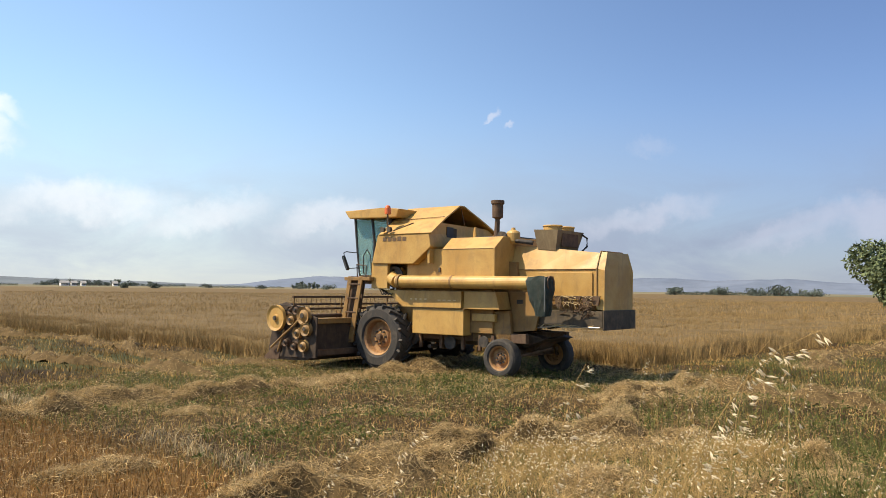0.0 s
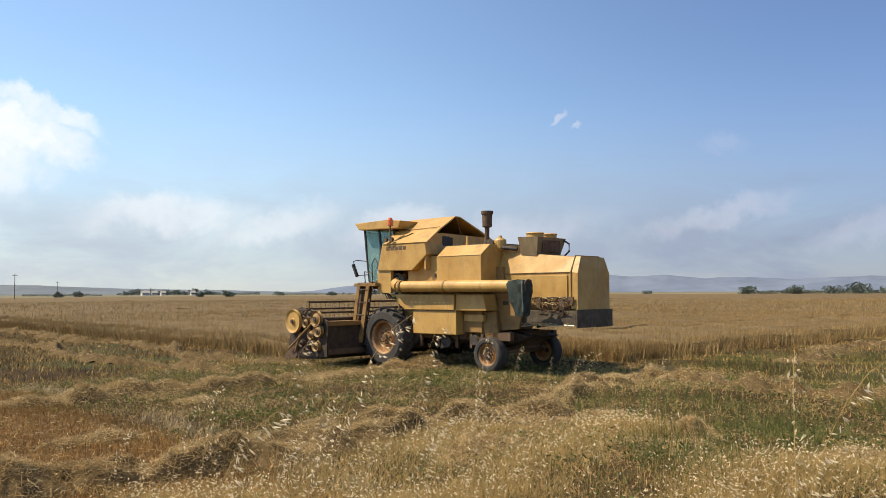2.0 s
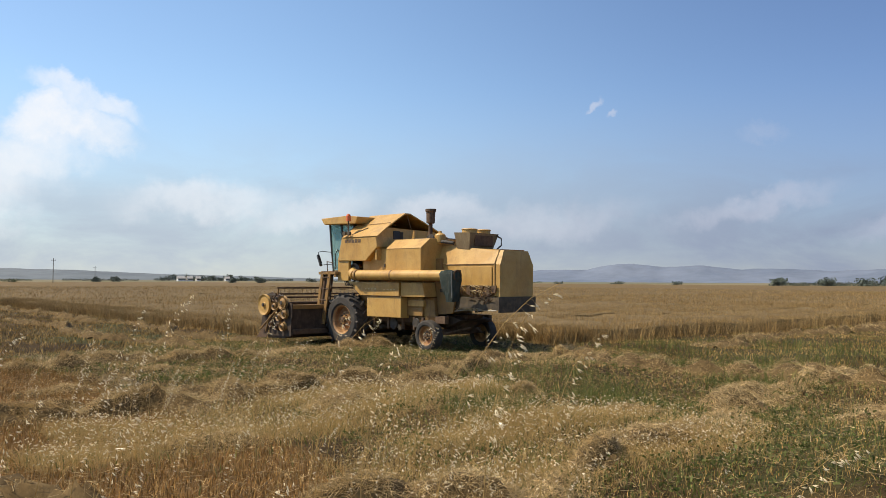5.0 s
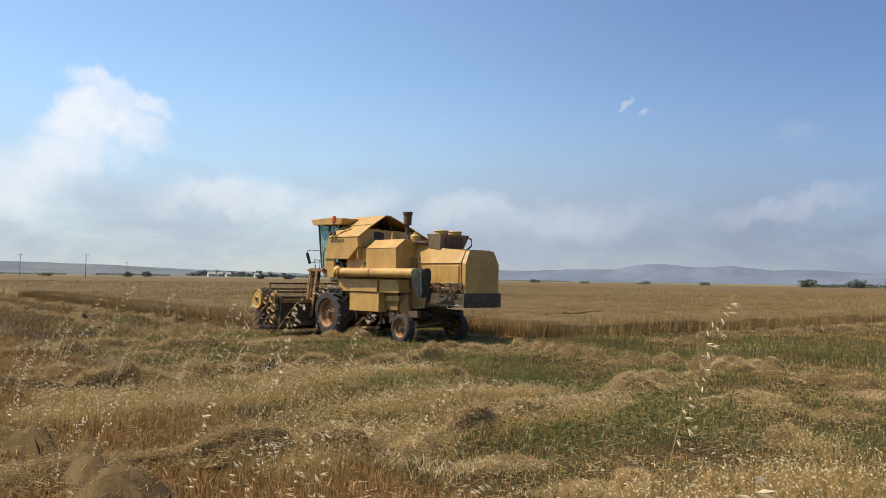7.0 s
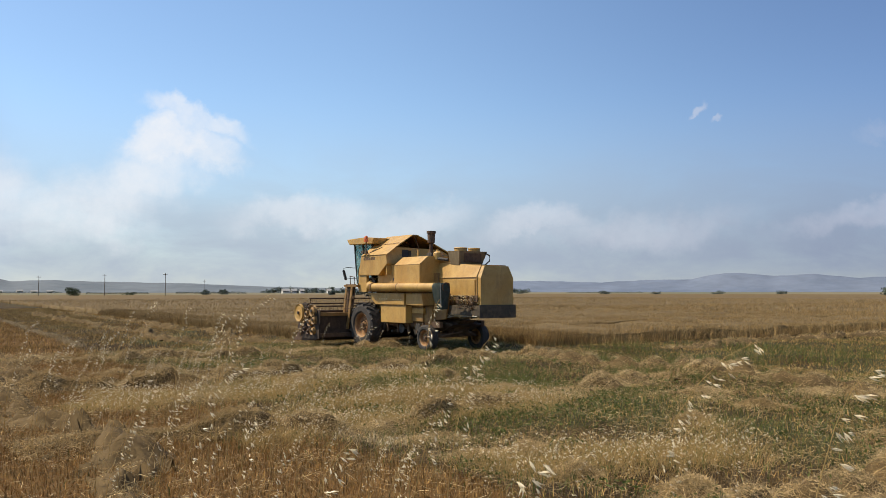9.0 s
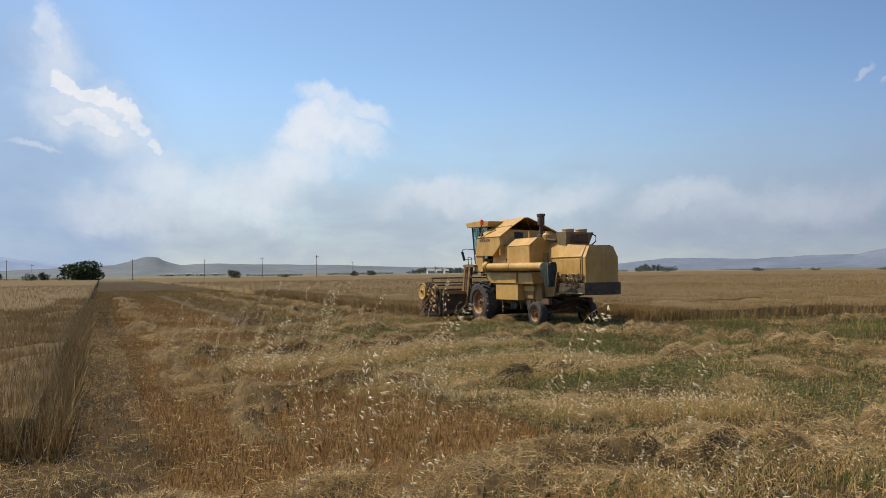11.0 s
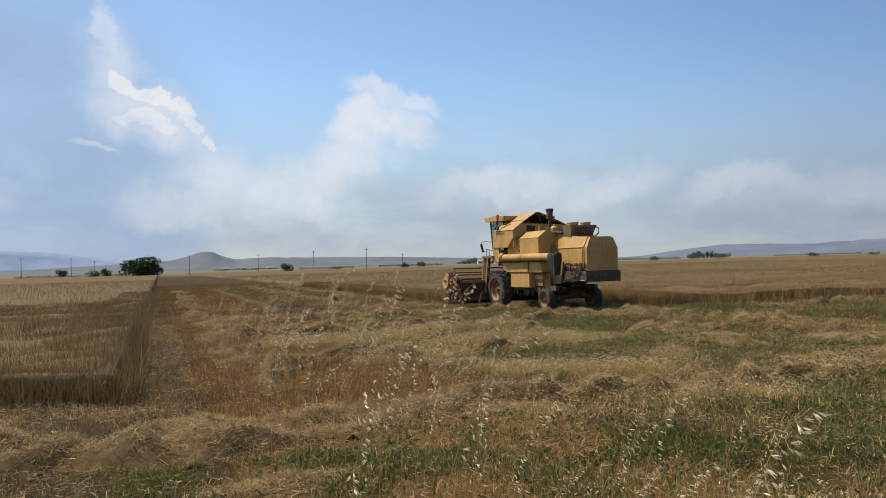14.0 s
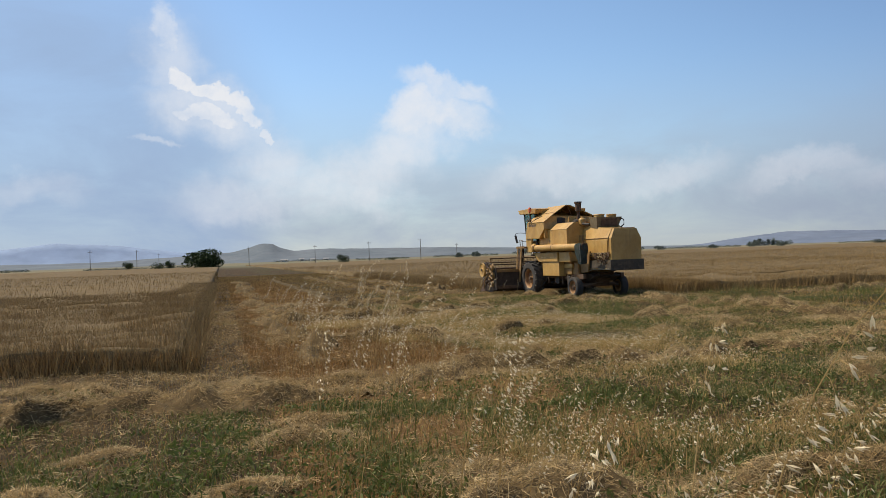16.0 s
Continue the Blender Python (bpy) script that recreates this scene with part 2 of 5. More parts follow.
HILL_FAR = material("haze_blue_mountain", (0.165, 0.195, 0.25), (0.135, 0.165, 0.22), 0.003, 1.0, 0.0, 0.0, (0.185, 0.20, 0.225), 0.4, 0.012)
HILL_PALE = material("haze_pale_mountain", (0.26, 0.33, 0.45), (0.245, 0.31, 0.43), 0.002, 1.0, 0.0, 0.0, None, 0.4, 0.01)

# dry, matt growth has hardly any gloss
for m in (STRAW, MOUND, STUBBLE, RUSSET, WEED, LUSH, CROP, CANOPY, LEAF, SAGE, HAZED, HILL_NEAR, HILL_FAR, HILL_PALE, PALE, OATSTEM):
    m.node_tree.nodes["Principled BSDF"].inputs["Specular IOR Level"].default_value = 0.1



def translucent(m, share, colour):
    """Lets light through thin husks and leaves."""
    t = m.node_tree
    out = t.nodes["Material Output"]
    thin = t.nodes.new("ShaderNodeBsdfTranslucent")
    thin.inputs[0].default_value = (*colour, 1)
    mix = t.nodes.new("ShaderNodeMixShader")
    mix.inputs[0].default_value = share
    t.links.new(t.nodes["Principled BSDF"].outputs[0], mix.inputs[1])
    t.links.new(thin.outputs[0], mix.inputs[2])
    t.links.new(mix.outputs[0], out.inputs[0])


translucent(OAT, 0.4, (0.98, 0.88, 0.64))
translucent(OATSTEM, 0.3, (0.55, 0.40, 0.17))
translucent(STRAW, 0.2, (0.6, 0.45, 0.22))
translucent(LUSH, 0.25, (0.13, 0.18, 0.04))
translucent(WEED, 0.25, (0.2, 0.22, 0.06))


def glass_material():
    m = bpy.data.materials.new("tinted_cab_glass")
    m.use_nodes = True
    n = Nodes(m.node_tree)
    b = n.add("ShaderNodeBsdfPrincipled")
    b.inputs["Base Color"].default_value = (0.42, 0.62, 0.60, 1)
    b.inputs["Roughness"].default_value = 0.08
    b.inputs["Transmission Weight"].default_value = 0.75
    b.inputs["IOR"].default_value = 1.2
    n.tree.links.new(b.outputs[0], n.add("ShaderNodeOutputMaterial").inputs[0])
    return m


GLASS = glass_material()


def ground_material():
    """Soil and stubble litter in strips along the rows, with green patches, and far fields."""
    m = bpy.data.materials.new("field_ground")
    m.use_nodes = True
    n = Nodes(m.node_tree)
    at = n.add("ShaderNodeTexCoord").outputs["Object"]
    s = n.add("ShaderNodeSeparateXYZ")
    n.put(s.inputs[0], at)
    wob = n.math("MULTIPLY", n.math("SUBTRACT", n.noise(at, 0.35, 3.0), 0.5), 1.6)
    x = n.math("ADD", s.outputs[0], wob)
    big = n.noise(at, 0.16, 4.0, 0.6, 0.5)
    mid = n.noise(n.mapped(at, (1.0, 0.5, 1.0)), 1.1, 5.0, 0.65)
    grain = n.noise(at, 28.0, 4.0, 0.7)
    # soil tones are set extra dark to paint in shade between the stems
    colour = n.mix(n.step(mid, 0.35, 0.65), (0.085, 0.054, 0.023), (0.042, 0.027, 0.012))
    green = n.math("MULTIPLY", n.step(big, 0.45, 0.62), n.step(x, 5.0, 6.5))
    colour = n.mix(n.math("MULTIPLY", green, 0.65), colour, (0.07, 0.078, 0.028))
    red = n.math("MULTIPLY", n.step(x, 0.4, 0.9), n.step(x, 4.2, 4.7, 1.0, 0.0))
    red = n.math("MULTIPLY", red, n.step(s.outputs[1], 30.0, 75.0, 1.0, 0.0))
    colour = n.mix(n.math("MULTIPLY", red, 0.75), colour, (0.19, 0.105, 0.037))
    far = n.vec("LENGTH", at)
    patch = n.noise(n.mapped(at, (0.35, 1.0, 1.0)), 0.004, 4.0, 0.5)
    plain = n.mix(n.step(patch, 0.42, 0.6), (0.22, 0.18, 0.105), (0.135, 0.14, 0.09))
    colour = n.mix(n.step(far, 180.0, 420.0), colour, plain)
    colour = n.mix(1.0, colour, n.mix(grain, (0.45, 0.45, 0.45), (1.45, 1.45, 1.45)), "MULTIPLY")
    b = n.add("ShaderNodeBsdfPrincipled")
    n.put(b.inputs["Base Color"], colour)
    b.inputs["Roughness"].default_value = 0.95
    b.inputs["Specular IOR Level"].default_value = 0.1
    bn = n.add("ShaderNodeBump")
    bn.inputs["Strength"].default_value = 0.8
    bn.inputs["Distance"].default_value = 0.04
    n.put(bn.inputs["Height"], n.math("ADD", grain, n.math("MULTIPLY", mid, 2.0)))
    n.put(b.inputs["Normal"], bn.outputs[0])
    n.tree.links.new(b.outputs[0], n.add("ShaderNodeOutputMaterial").inputs[0])
    return m


GROUND = ground_material()


# ---- mesh helpers ----
def part(name, bm, mat, parent=None, label=""):
    """Links a bmesh as one mesh object, under a thing or a part."""
    me = bpy.data.meshes.new(name)
    bmesh.ops.recalc_face_normals(bm, faces=bm.faces)
    bm.to_mesh(me)
    bm.free()
    me.materials.append(mat)
    ob = new(name, me)
    ob.parent = parent
    return tagged(ob, label)


def thing(name, m, label, category, group="", kind=""):
    ob = new(name)
    ob.matrix_world = m
    return tagged(ob, label, category, group, kind)


def box(lo, hi, bevel=0.012, bm=None):
    bm = bm or bmesh.new()
    c, s = (Vector(lo) + Vector(hi)) / 2, Vector(hi) - Vector(lo)
    r = bmesh.ops.create_cube(bm, size=1, matrix=Matrix.Translation(c) @ Matrix.Diagonal((*s, 1)))
    if bevel:
        edges = list({e for v in r["verts"] for e in v.link_edges})
        bmesh.ops.bevel(bm, geom=edges, offset=min(bevel, min(s) * 0.4), segments=2, affect="EDGES", profile=0.6)
    return bm


def prism(outline, lo, hi, axis=0, bevel=0.012, bm=None):
    """A plate or block: an outline in the two other axes, drawn from lo to hi along one."""
    bm = bm or bmesh.new()

    def at(p, d):
        q = list(p)
        q.insert(axis, d)
        return q

    a = [bm.verts.new(at(p, lo)) for p in outline]
    b = [bm.verts.new(at(p, hi)) for p in outline]
    faces = [bm.faces.new(a), bm.faces.new(b[::-1])]
    for i in range(len(a)):
        j = (i + 1) % len(a)
        faces.append(bm.faces.new((a[i], b[i], b[j], a[j])))
    if bevel:
        edges = list({e for f in faces for e in f.edges})
        bmesh.ops.bevel(bm, geom=edges, offset=min(bevel, abs(hi - lo) * 0.4), segments=2, affect="EDGES", profile=0.6)
    return bm


def loft(rings, closed=True, caps=True, bm=None):
    """Skins a row of rings that have equally many points."""
    bm = bm or bmesh.new()
    vs = [[bm.verts.new(p) for p in ring] for ring in rings]
    for a, b in zip(vs, vs[1:]):
        for i in range(len(a) if closed else len(a) - 1):
            j = (i + 1) % len(a)
            bm.faces.new((a[i], a[j], b[j], b[i]))
    if caps and closed:
        bm.faces.new(vs[0][::-1])
        bm.faces.new(vs[-1])
    return bm


def tube(points, radius, sides=10, bm=None):
    """A round rod along points; radius is a number or one for each point."""
    points = [Vector(p) for p in points]
    rings = []
    for i, p in enumerate(points):
        d = (points[min(i + 1, len(points) - 1)] - points[max(i - 1, 0)]).normalized()
        u = d.cross(Vector((0, 0, 1)) if abs(d.z) < 0.9 else Vector((1, 0, 0))).normalized()
        v = d.cross(u)
        r = radius[i] if isinstance(radius, (list, tuple)) else radius
        rings.append([p + r * (math.cos(k * math.tau / sides) * u + math.sin(k * math.tau / sides) * v) for k in range(sides)])
    return loft(rings, bm=bm)


def lathe(profile, centre, axis=0, sides=32, bm=None, caps=True):
    """Turns a profile of (along, radius) about an axis through centre."""
    bm = bm or bmesh.new()
    rings = []
    for along, r in profile:
        ring = []
        for k in range(sides):
            a = k * math.tau / sides
            p = [r * math.cos(a), r * math.sin(a)]
            p.insert(axis, along)
            ring.append(Vector(centre) + Vector(p))
        rings.append(ring)
    return loft(rings, caps=caps, bm=bm)


def quick_mesh(name, verts, faces, mat):
    """A mesh from arrays: verts (n, 3) and faces (m, k)."""
    me = bpy.data.meshes.new(name)
    k = faces.shape[1]
    me.vertices.add(len(verts))
    me.vertices.foreach_set("co", verts.astype(np.float32).ravel())
    me.loops.add(faces.size)
    me.loops.foreach_set("vertex_index", faces.astype(np.int32).ravel())
    me.polygons.add(len(faces))
    me.polygons.foreach_set("loop_start", np.arange(0, faces.size, k, dtype=np.int32))
    me.update(calc_edges=True)
    me.materials.append(mat)
    return new(name, me)


rng = np.random.default_rng(7)


# ---- ground, hills and far land ----
def swell(x, y):
    """Height of the ground: gentle unevenness near the camera."""
    near = np.exp(-((x - 8) ** 2 + (y + 2) ** 2) / 1800.0)
    return near * (0.05 * np.sin(0.9 * x + 0.4 * y) + 0.04 * np.sin(0.5 * x - 1.1 * y + 1.0) + 0.025 * np.sin(2.3 * x + 1.7 * y))


def build_ground():
    radii = np.r_[np.linspace(0.0, 40, 90)[1:], np.geomspace(42, 4600, 60)]
    turns = np.linspace(0, math.tau, 180, endpoint=False)
    r, a = np.meshgrid(radii, turns, indexing="ij")
    x, y = 8 + r * np.cos(a), -2 + r * np.sin(a)
    verts = np.c_[x.ravel(), y.ravel(), swell(x, y).ravel()]
    n, m = r.shape
    i, j = np.meshgrid(np.arange(n - 1), np.arange(m), indexing="ij")
    q = np.stack([i * m + j, (i + 1) * m + j, (i + 1) * m + (j + 1) % m, i * m + (j + 1) % m], -1).reshape(-1, 4)
    verts = np.vstack([verts, [[8, -2, swell(8.0, -2.0)]]])
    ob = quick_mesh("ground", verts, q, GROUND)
    hub = len(verts) - 1
    tri = np.array([(hub, k, (k + 1) % m, (k + 1) % m) for k in range(m)])
    bm = bmesh.new()
    bm.from_mesh(ob.data)
    bm.verts.ensure_lookup_table()
    for t in tri:
        bm.faces.new([bm.verts[int(v)] for v in t[:3]])
    bm.to_mesh(ob.data)
    bm.free()
    for p in ob.data.polygons:
        p.use_smooth = True
    tagged(ob, "harvested field of brown stubble and straw litter with green weeds", "ground", kind="structure")


build_ground()


def ridge(name, label, crest, far, deep, mat, rough):
    """A range of hills: a crest of (azimuth, elevation) at a distance, with slopes to both sides."""
    az = np.arange(crest[0][0], crest[-1][0] + 0.01, 0.35)
    el = np.interp(az, [c[0] for c in crest], [c[1] for c in crest])
    jag = np.array([noise.fractal(Vector((a * 0.35, far * 0.01, 0.0)), 1.0, 2.0, 5) for a in az])
    top = np.maximum(np.tan(np.radians(el)) * far + EYE + jag * rough * np.minimum(el, 0.6), 0.5)
    rows = []
    for k, (step, share) in enumerate(((-1.0, 0.0), (-0.72, 0.18), (-0.45, 0.42), (-0.2, 0.75), (0.0, 1.0), (0.3, 0.6), (1.0, 0.0))):
        d = far + step * deep
        bumps = np.array([noise.fractal(Vector((a * 0.8, k * 1.3, far * 0.02)), 1.0, 2.0, 4) for a in az]) * 0.18 * share * (share < 1)
        z = top * np.clip(share + bumps, 0, 1) - (2.0 if share == 0 else 0)
        rows.append(np.c_[-np.sin(np.radians(az)) * d, np.cos(np.radians(az)) * d, z])
    verts = np.vstack(rows)
    n = len(az)
    i, j = np.meshgrid(np.arange(len(rows) - 1), np.arange(n - 1), indexing="ij")
    q = np.stack([i * n + j, i * n + j + 1, (i + 1) * n + j + 1, (i + 1) * n + j], -1).reshape(-1, 4)
    ob = quick_mesh(name, verts, q, mat)
    for p in ob.data.polygons:
        p.use_smooth = True
    return tagged(ob, label, "hills", kind="structure")


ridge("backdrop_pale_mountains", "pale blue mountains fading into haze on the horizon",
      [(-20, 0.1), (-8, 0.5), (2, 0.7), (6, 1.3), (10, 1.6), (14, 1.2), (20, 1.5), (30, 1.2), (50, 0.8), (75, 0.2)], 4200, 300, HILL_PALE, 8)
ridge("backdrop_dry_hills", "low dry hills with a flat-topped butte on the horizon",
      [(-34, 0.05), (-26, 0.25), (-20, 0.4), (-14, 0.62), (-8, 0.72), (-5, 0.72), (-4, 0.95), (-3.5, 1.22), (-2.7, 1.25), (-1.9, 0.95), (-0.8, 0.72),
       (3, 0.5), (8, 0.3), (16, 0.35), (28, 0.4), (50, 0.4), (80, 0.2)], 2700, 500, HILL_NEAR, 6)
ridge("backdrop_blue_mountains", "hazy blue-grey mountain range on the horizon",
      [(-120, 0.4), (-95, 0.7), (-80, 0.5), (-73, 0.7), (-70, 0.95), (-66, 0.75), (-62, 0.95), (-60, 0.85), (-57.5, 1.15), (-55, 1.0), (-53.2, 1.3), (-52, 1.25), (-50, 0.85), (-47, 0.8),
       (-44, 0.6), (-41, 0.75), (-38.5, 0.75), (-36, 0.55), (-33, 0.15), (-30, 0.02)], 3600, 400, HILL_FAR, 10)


def bearing(az, far):
    a = radians(az)
    return Vector((-math.sin(a) * far, math.cos(a) * far, 0))


def leaf_cloud(blobs, count, size, seed):
    """Small leaf faces scattered through and over ellipsoids (centre, radii)."""
    g = np.random.default_rng(seed)
    pts = []
    for c, r in blobs:
        n = max(int(count * r[0] * r[2] / sum(b[1][0] * b[1][2] for b in blobs)), 4)
        d = g.normal(size=(n, 3))
        d /= np.linalg.norm(d, axis=1)[:, None]
        pts.append(np.array(c) + d * np.array(r) * g.uniform(0.55, 1.08, (n, 1)))
    p = np.vstack(pts)
    u = g.normal(size=p.shape)
    u /= np.linalg.norm(u, axis=1)[:, None]
    v = np.cross(u, g.normal(size=p.shape))
    v /= np.linalg.norm(v, axis=1)[:, None]
    s = size * g.uniform(0.6, 1.4, (len(p), 1))
    verts = np.stack([p - u * s, p + v * s * 0.45, p + u * s, p - v * s * 0.45], 1).reshape(-1, 3)
    return verts, np.arange(len(verts)).reshape(-1, 4)


def tree(name, place, height, wide, seed, label, leaves=1500, bushy=False, group="", leaf=LEAF):
    """A tapered trunk with limbs, and a crown of many small leaves in uneven clumps."""
    g = np.random.default_rng(seed)
    root = thing(name, Matrix.Translation(place), label, "bush" if bushy else "tree", group)
    trunk_top = height * (0.2 if bushy else 0.45)
    bm = tube([(0, 0, -0.1), (0.03 * height * 0.3, 0, trunk_top * 0.5), (0, 0.02 * height, trunk_top)], [0.045 * height, 0.035 * height, 0.022 * height], 8)
    blobs = []
    for k in range(9 if not bushy else 12):
        a = k * 2.4 + g.uniform(0, 0.6)
        out = wide * 0.5 * g.uniform(0.25, 0.72)
        z = height * (g.uniform(0.4, 0.86) if not bushy else g.uniform(0.12, 0.66))
        c = (math.cos(a) * out, math.sin(a) * out, z)
        blobs.append((c, (wide * g.uniform(0.17, 0.27), wide * g.uniform(0.17, 0.27), height * (g.uniform(0.2, 0.3) if bushy else g.uniform(0.11, 0.19)))))
        tube([(0, 0, trunk_top * 0.8), (c[0] * 0.5, c[1] * 0.5, (trunk_top * 0.8 + z) / 2), c], [0.018 * height, 0.012 * height, 0.004 * height], 6, bm)
    part("trunk", bm, BARK, root)
    verts, faces = leaf_cloud(blobs, leaves, height * (0.1 if leaves < 600 else 0.055 if leaves < 5000 else 0.03), seed)
    crown = quick_mesh("crown", verts, faces, leaf)
    crown.parent = root
    return root


# the trees and bushes on the plain: azimuth, distance, height, width
for k, (az, far, tall, wide) in enumerate(((1.1, 330, 9.5, 17), (6.2, 340, 4.2, 5.5), (4.2, 345, 4.0, 6.0), (3.5, 350, 4.5, 5.0), (-8.7, 360, 5.0, 7.0), (-12.2, 420, 3.0, 7.0))):
    tree("tree", bearing(az, far), tall, wide, 20 + k, "dark round-crowned tree alone on the plain", 3600 if tall > 6 else 900, True, "trees on the plain")
for k, (az, far, tall, wide) in enumerate(((-17.0, 520, 4, 6), (-18.2, 600, 4.5, 8), (-25.8, 420, 3.6, 5), (-27.6, 430, 4.2, 6.5), (-31.0, 700, 4, 12), (-34.6, 640, 4, 9), (-37.3, 560, 4.2, 10), (-39.1, 600, 4.6, 12),
                                           (-45, 500, 3.0, 8), (-48.5, 520, 2.6, 7), (-52.5, 520, 3.0, 9), (-56.5, 500, 2.8, 7), (-63.0, 430, 5.0, 9), (-65.9, 420, 5.0, 9), (-68.2, 430, 5.0, 11), (-69.6, 430, 6.5, 14), (-71.5, 430, 5.0, 13))):
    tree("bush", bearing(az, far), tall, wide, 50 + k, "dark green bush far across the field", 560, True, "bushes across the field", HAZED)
# a row of slim trees by the village
for k in range(16):
    az = -21.0 - k * 0.36 - (k % 3) * 0.07
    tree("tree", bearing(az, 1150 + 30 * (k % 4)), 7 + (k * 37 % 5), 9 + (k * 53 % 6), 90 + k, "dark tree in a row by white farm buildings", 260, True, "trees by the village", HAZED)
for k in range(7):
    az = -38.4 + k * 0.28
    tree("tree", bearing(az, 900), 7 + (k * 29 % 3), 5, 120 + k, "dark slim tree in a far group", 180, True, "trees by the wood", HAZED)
tree("tree", Vector((101.5, 23.3, 0)), 9.0, 11.5, 77, "leafy grey-green tree at the edge of the field", 16000, True, "", SAGE)


def farm_building(place, wide, deep, high, turn):
    root = thing("farm_building", Matrix.Translation(place) @ Matrix.Rotation(radians(turn), 4, "Z"), "white plastered farm building with a low tiled roof", "building", "white farm buildings")
    part("wall", box((-wide / 2, -deep / 2, 0), (wide / 2, deep / 2, high), 0.05), WHITE, root)
    part("roof", prism([(-deep / 2 - 0.6, high + 0.02), (0, high + deep * 0.2), (deep / 2 + 0.6, high + 0.02)], -wide / 2 - 0.5, wide / 2 + 0.5, 0, 0), ROOF, root)
    for k in range(4):
        x = (k - 1.5) * wide / 4.5
        win = part("window", box((x - 0.9, -deep / 2 - 0.06, high * 0.35), (x + 0.9, -deep / 2 + 0.05, high * 0.75), 0), SHADE_WIN, root)


for az, wide, high in ((-22.2, 9, 3.5), (-22.75, 6, 3.5), (-23.3, 5, 3.5), (-25.2, 5, 3.5)):
    farm_building(bearing(az, 1050), wide, 12, high, az + 8)
for az, wide, high in ((-4.3, 12, 3), (-5.5, 9, 4), (-6.3, 10, 3), (-7.2, 9, 3)):
    farm_building(bearing(az, 1500), wide, 10, high, az + 5)


def hedge(az0, az1, far, tall, seed):
    """A long low hedge between two bearings."""
    g = np.random.default_rng(seed)
    blobs = []
    for az in np.arange(az0, az1, 0.16):
        c = bearing(az, far + g.uniform(-6, 6))
        r = far * 0.0019 * g.uniform(0.7, 1.3)
        blobs.append(((c.x, c.y, tall * 0.4), (r, r, tall * g.uniform(0.3, 0.62))))
    verts, faces = leaf_cloud(blobs, 60 * len(blobs), tall * 0.16, seed)
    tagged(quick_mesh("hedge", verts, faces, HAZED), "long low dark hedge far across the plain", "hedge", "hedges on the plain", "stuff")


for k, (az0, az1, far, tall) in enumerate(((-29.5, -20.5, 1250, 4.5), (-19.5, -15.0, 900, 2.6), (-13.2, -9.5, 760, 2.0), (2.5, 9.0, 420, 1.3), (-7.8, -3.6, 1400, 3.5), (-72.0, -62.5, 470, 2.6), (12.0, 22.0, 700, 2.4), (-36.0, -30.5, 900, 2.4), (-47.0, -42.0, 1000, 2.2))):
    hedge(az0, az1, far, tall, 150 + k)


def utility_pole(place, tall):
    root = thing("utility_pole", Matrix.Translation(place), "slim dark wooden utility pole on the plain", "utility pole", "utility poles")
    part("post", tube([(0, 0, -0.3), (0, 0, tall)], [0.13, 0.09], 8), POLE, root)
    part("crossarm", box((-0.8, -0.05, tall - 0.72), (0.8, 0.05, tall - 0.6), 0.02), POLE, root)
    for x in (-0.7, 0.0, 0.7):
        part("insulator", lathe([(0.0, 0.05), (0.1, 0.09), (0.22, 0.06), (0.28, 0.02)], (x, 0, tall - 0.56), 2, 8), WHITE, root)


for az, far, tall in ((8.6, 330, 8.5), (5.6, 350, 8.5), (4.1, 470, 8.5), (-2.0, 345, 8.6), (-6.7, 375, 8.8), (-10.7, 330, 8.8), (-14.6, 300, 8.8), (-17.0, 420, 8)):
    utility_pole(bearing(az, far), tall)


# ---- field: standing crop, stubble, straw ----
def canopy(name, label, xs, ys, tall, seed):
    """The top of a standing crop: a rough sheet with hanging edges."""
    x, y = np.meshgrid(xs, ys, indexing="ij")
    z = np.full(x.shape, tall)
    g = np.random.default_rng(seed)
    z = z + g.normal(0, 0.045, x.shape)
    n, m = x.shape
    jit = 0.12 * g.normal(size=(2, n, m))
    jit[:, :2], jit[:, -2:], jit[:, :, :2], jit[:, :, -2:] = 0, 0, 0, 0
    x, y = x + jit[0], y + jit[1]
    z[0], z[-1], z[:, 0], z[:, -1] = -0.05, -0.05, -0.05, -0.05
    z = z + swell(x, y)
    verts = np.c_[x.ravel(), y.ravel(), z.ravel()]
    i, j = np.meshgrid(np.arange(n - 1), np.arange(m - 1), indexing="ij")
    q = np.stack([i * m + j, (i + 1) * m + j, (i + 1) * m + j + 1, i * m + j + 1], -1).reshape(-1, 4)
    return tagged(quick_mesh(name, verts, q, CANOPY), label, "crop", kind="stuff")


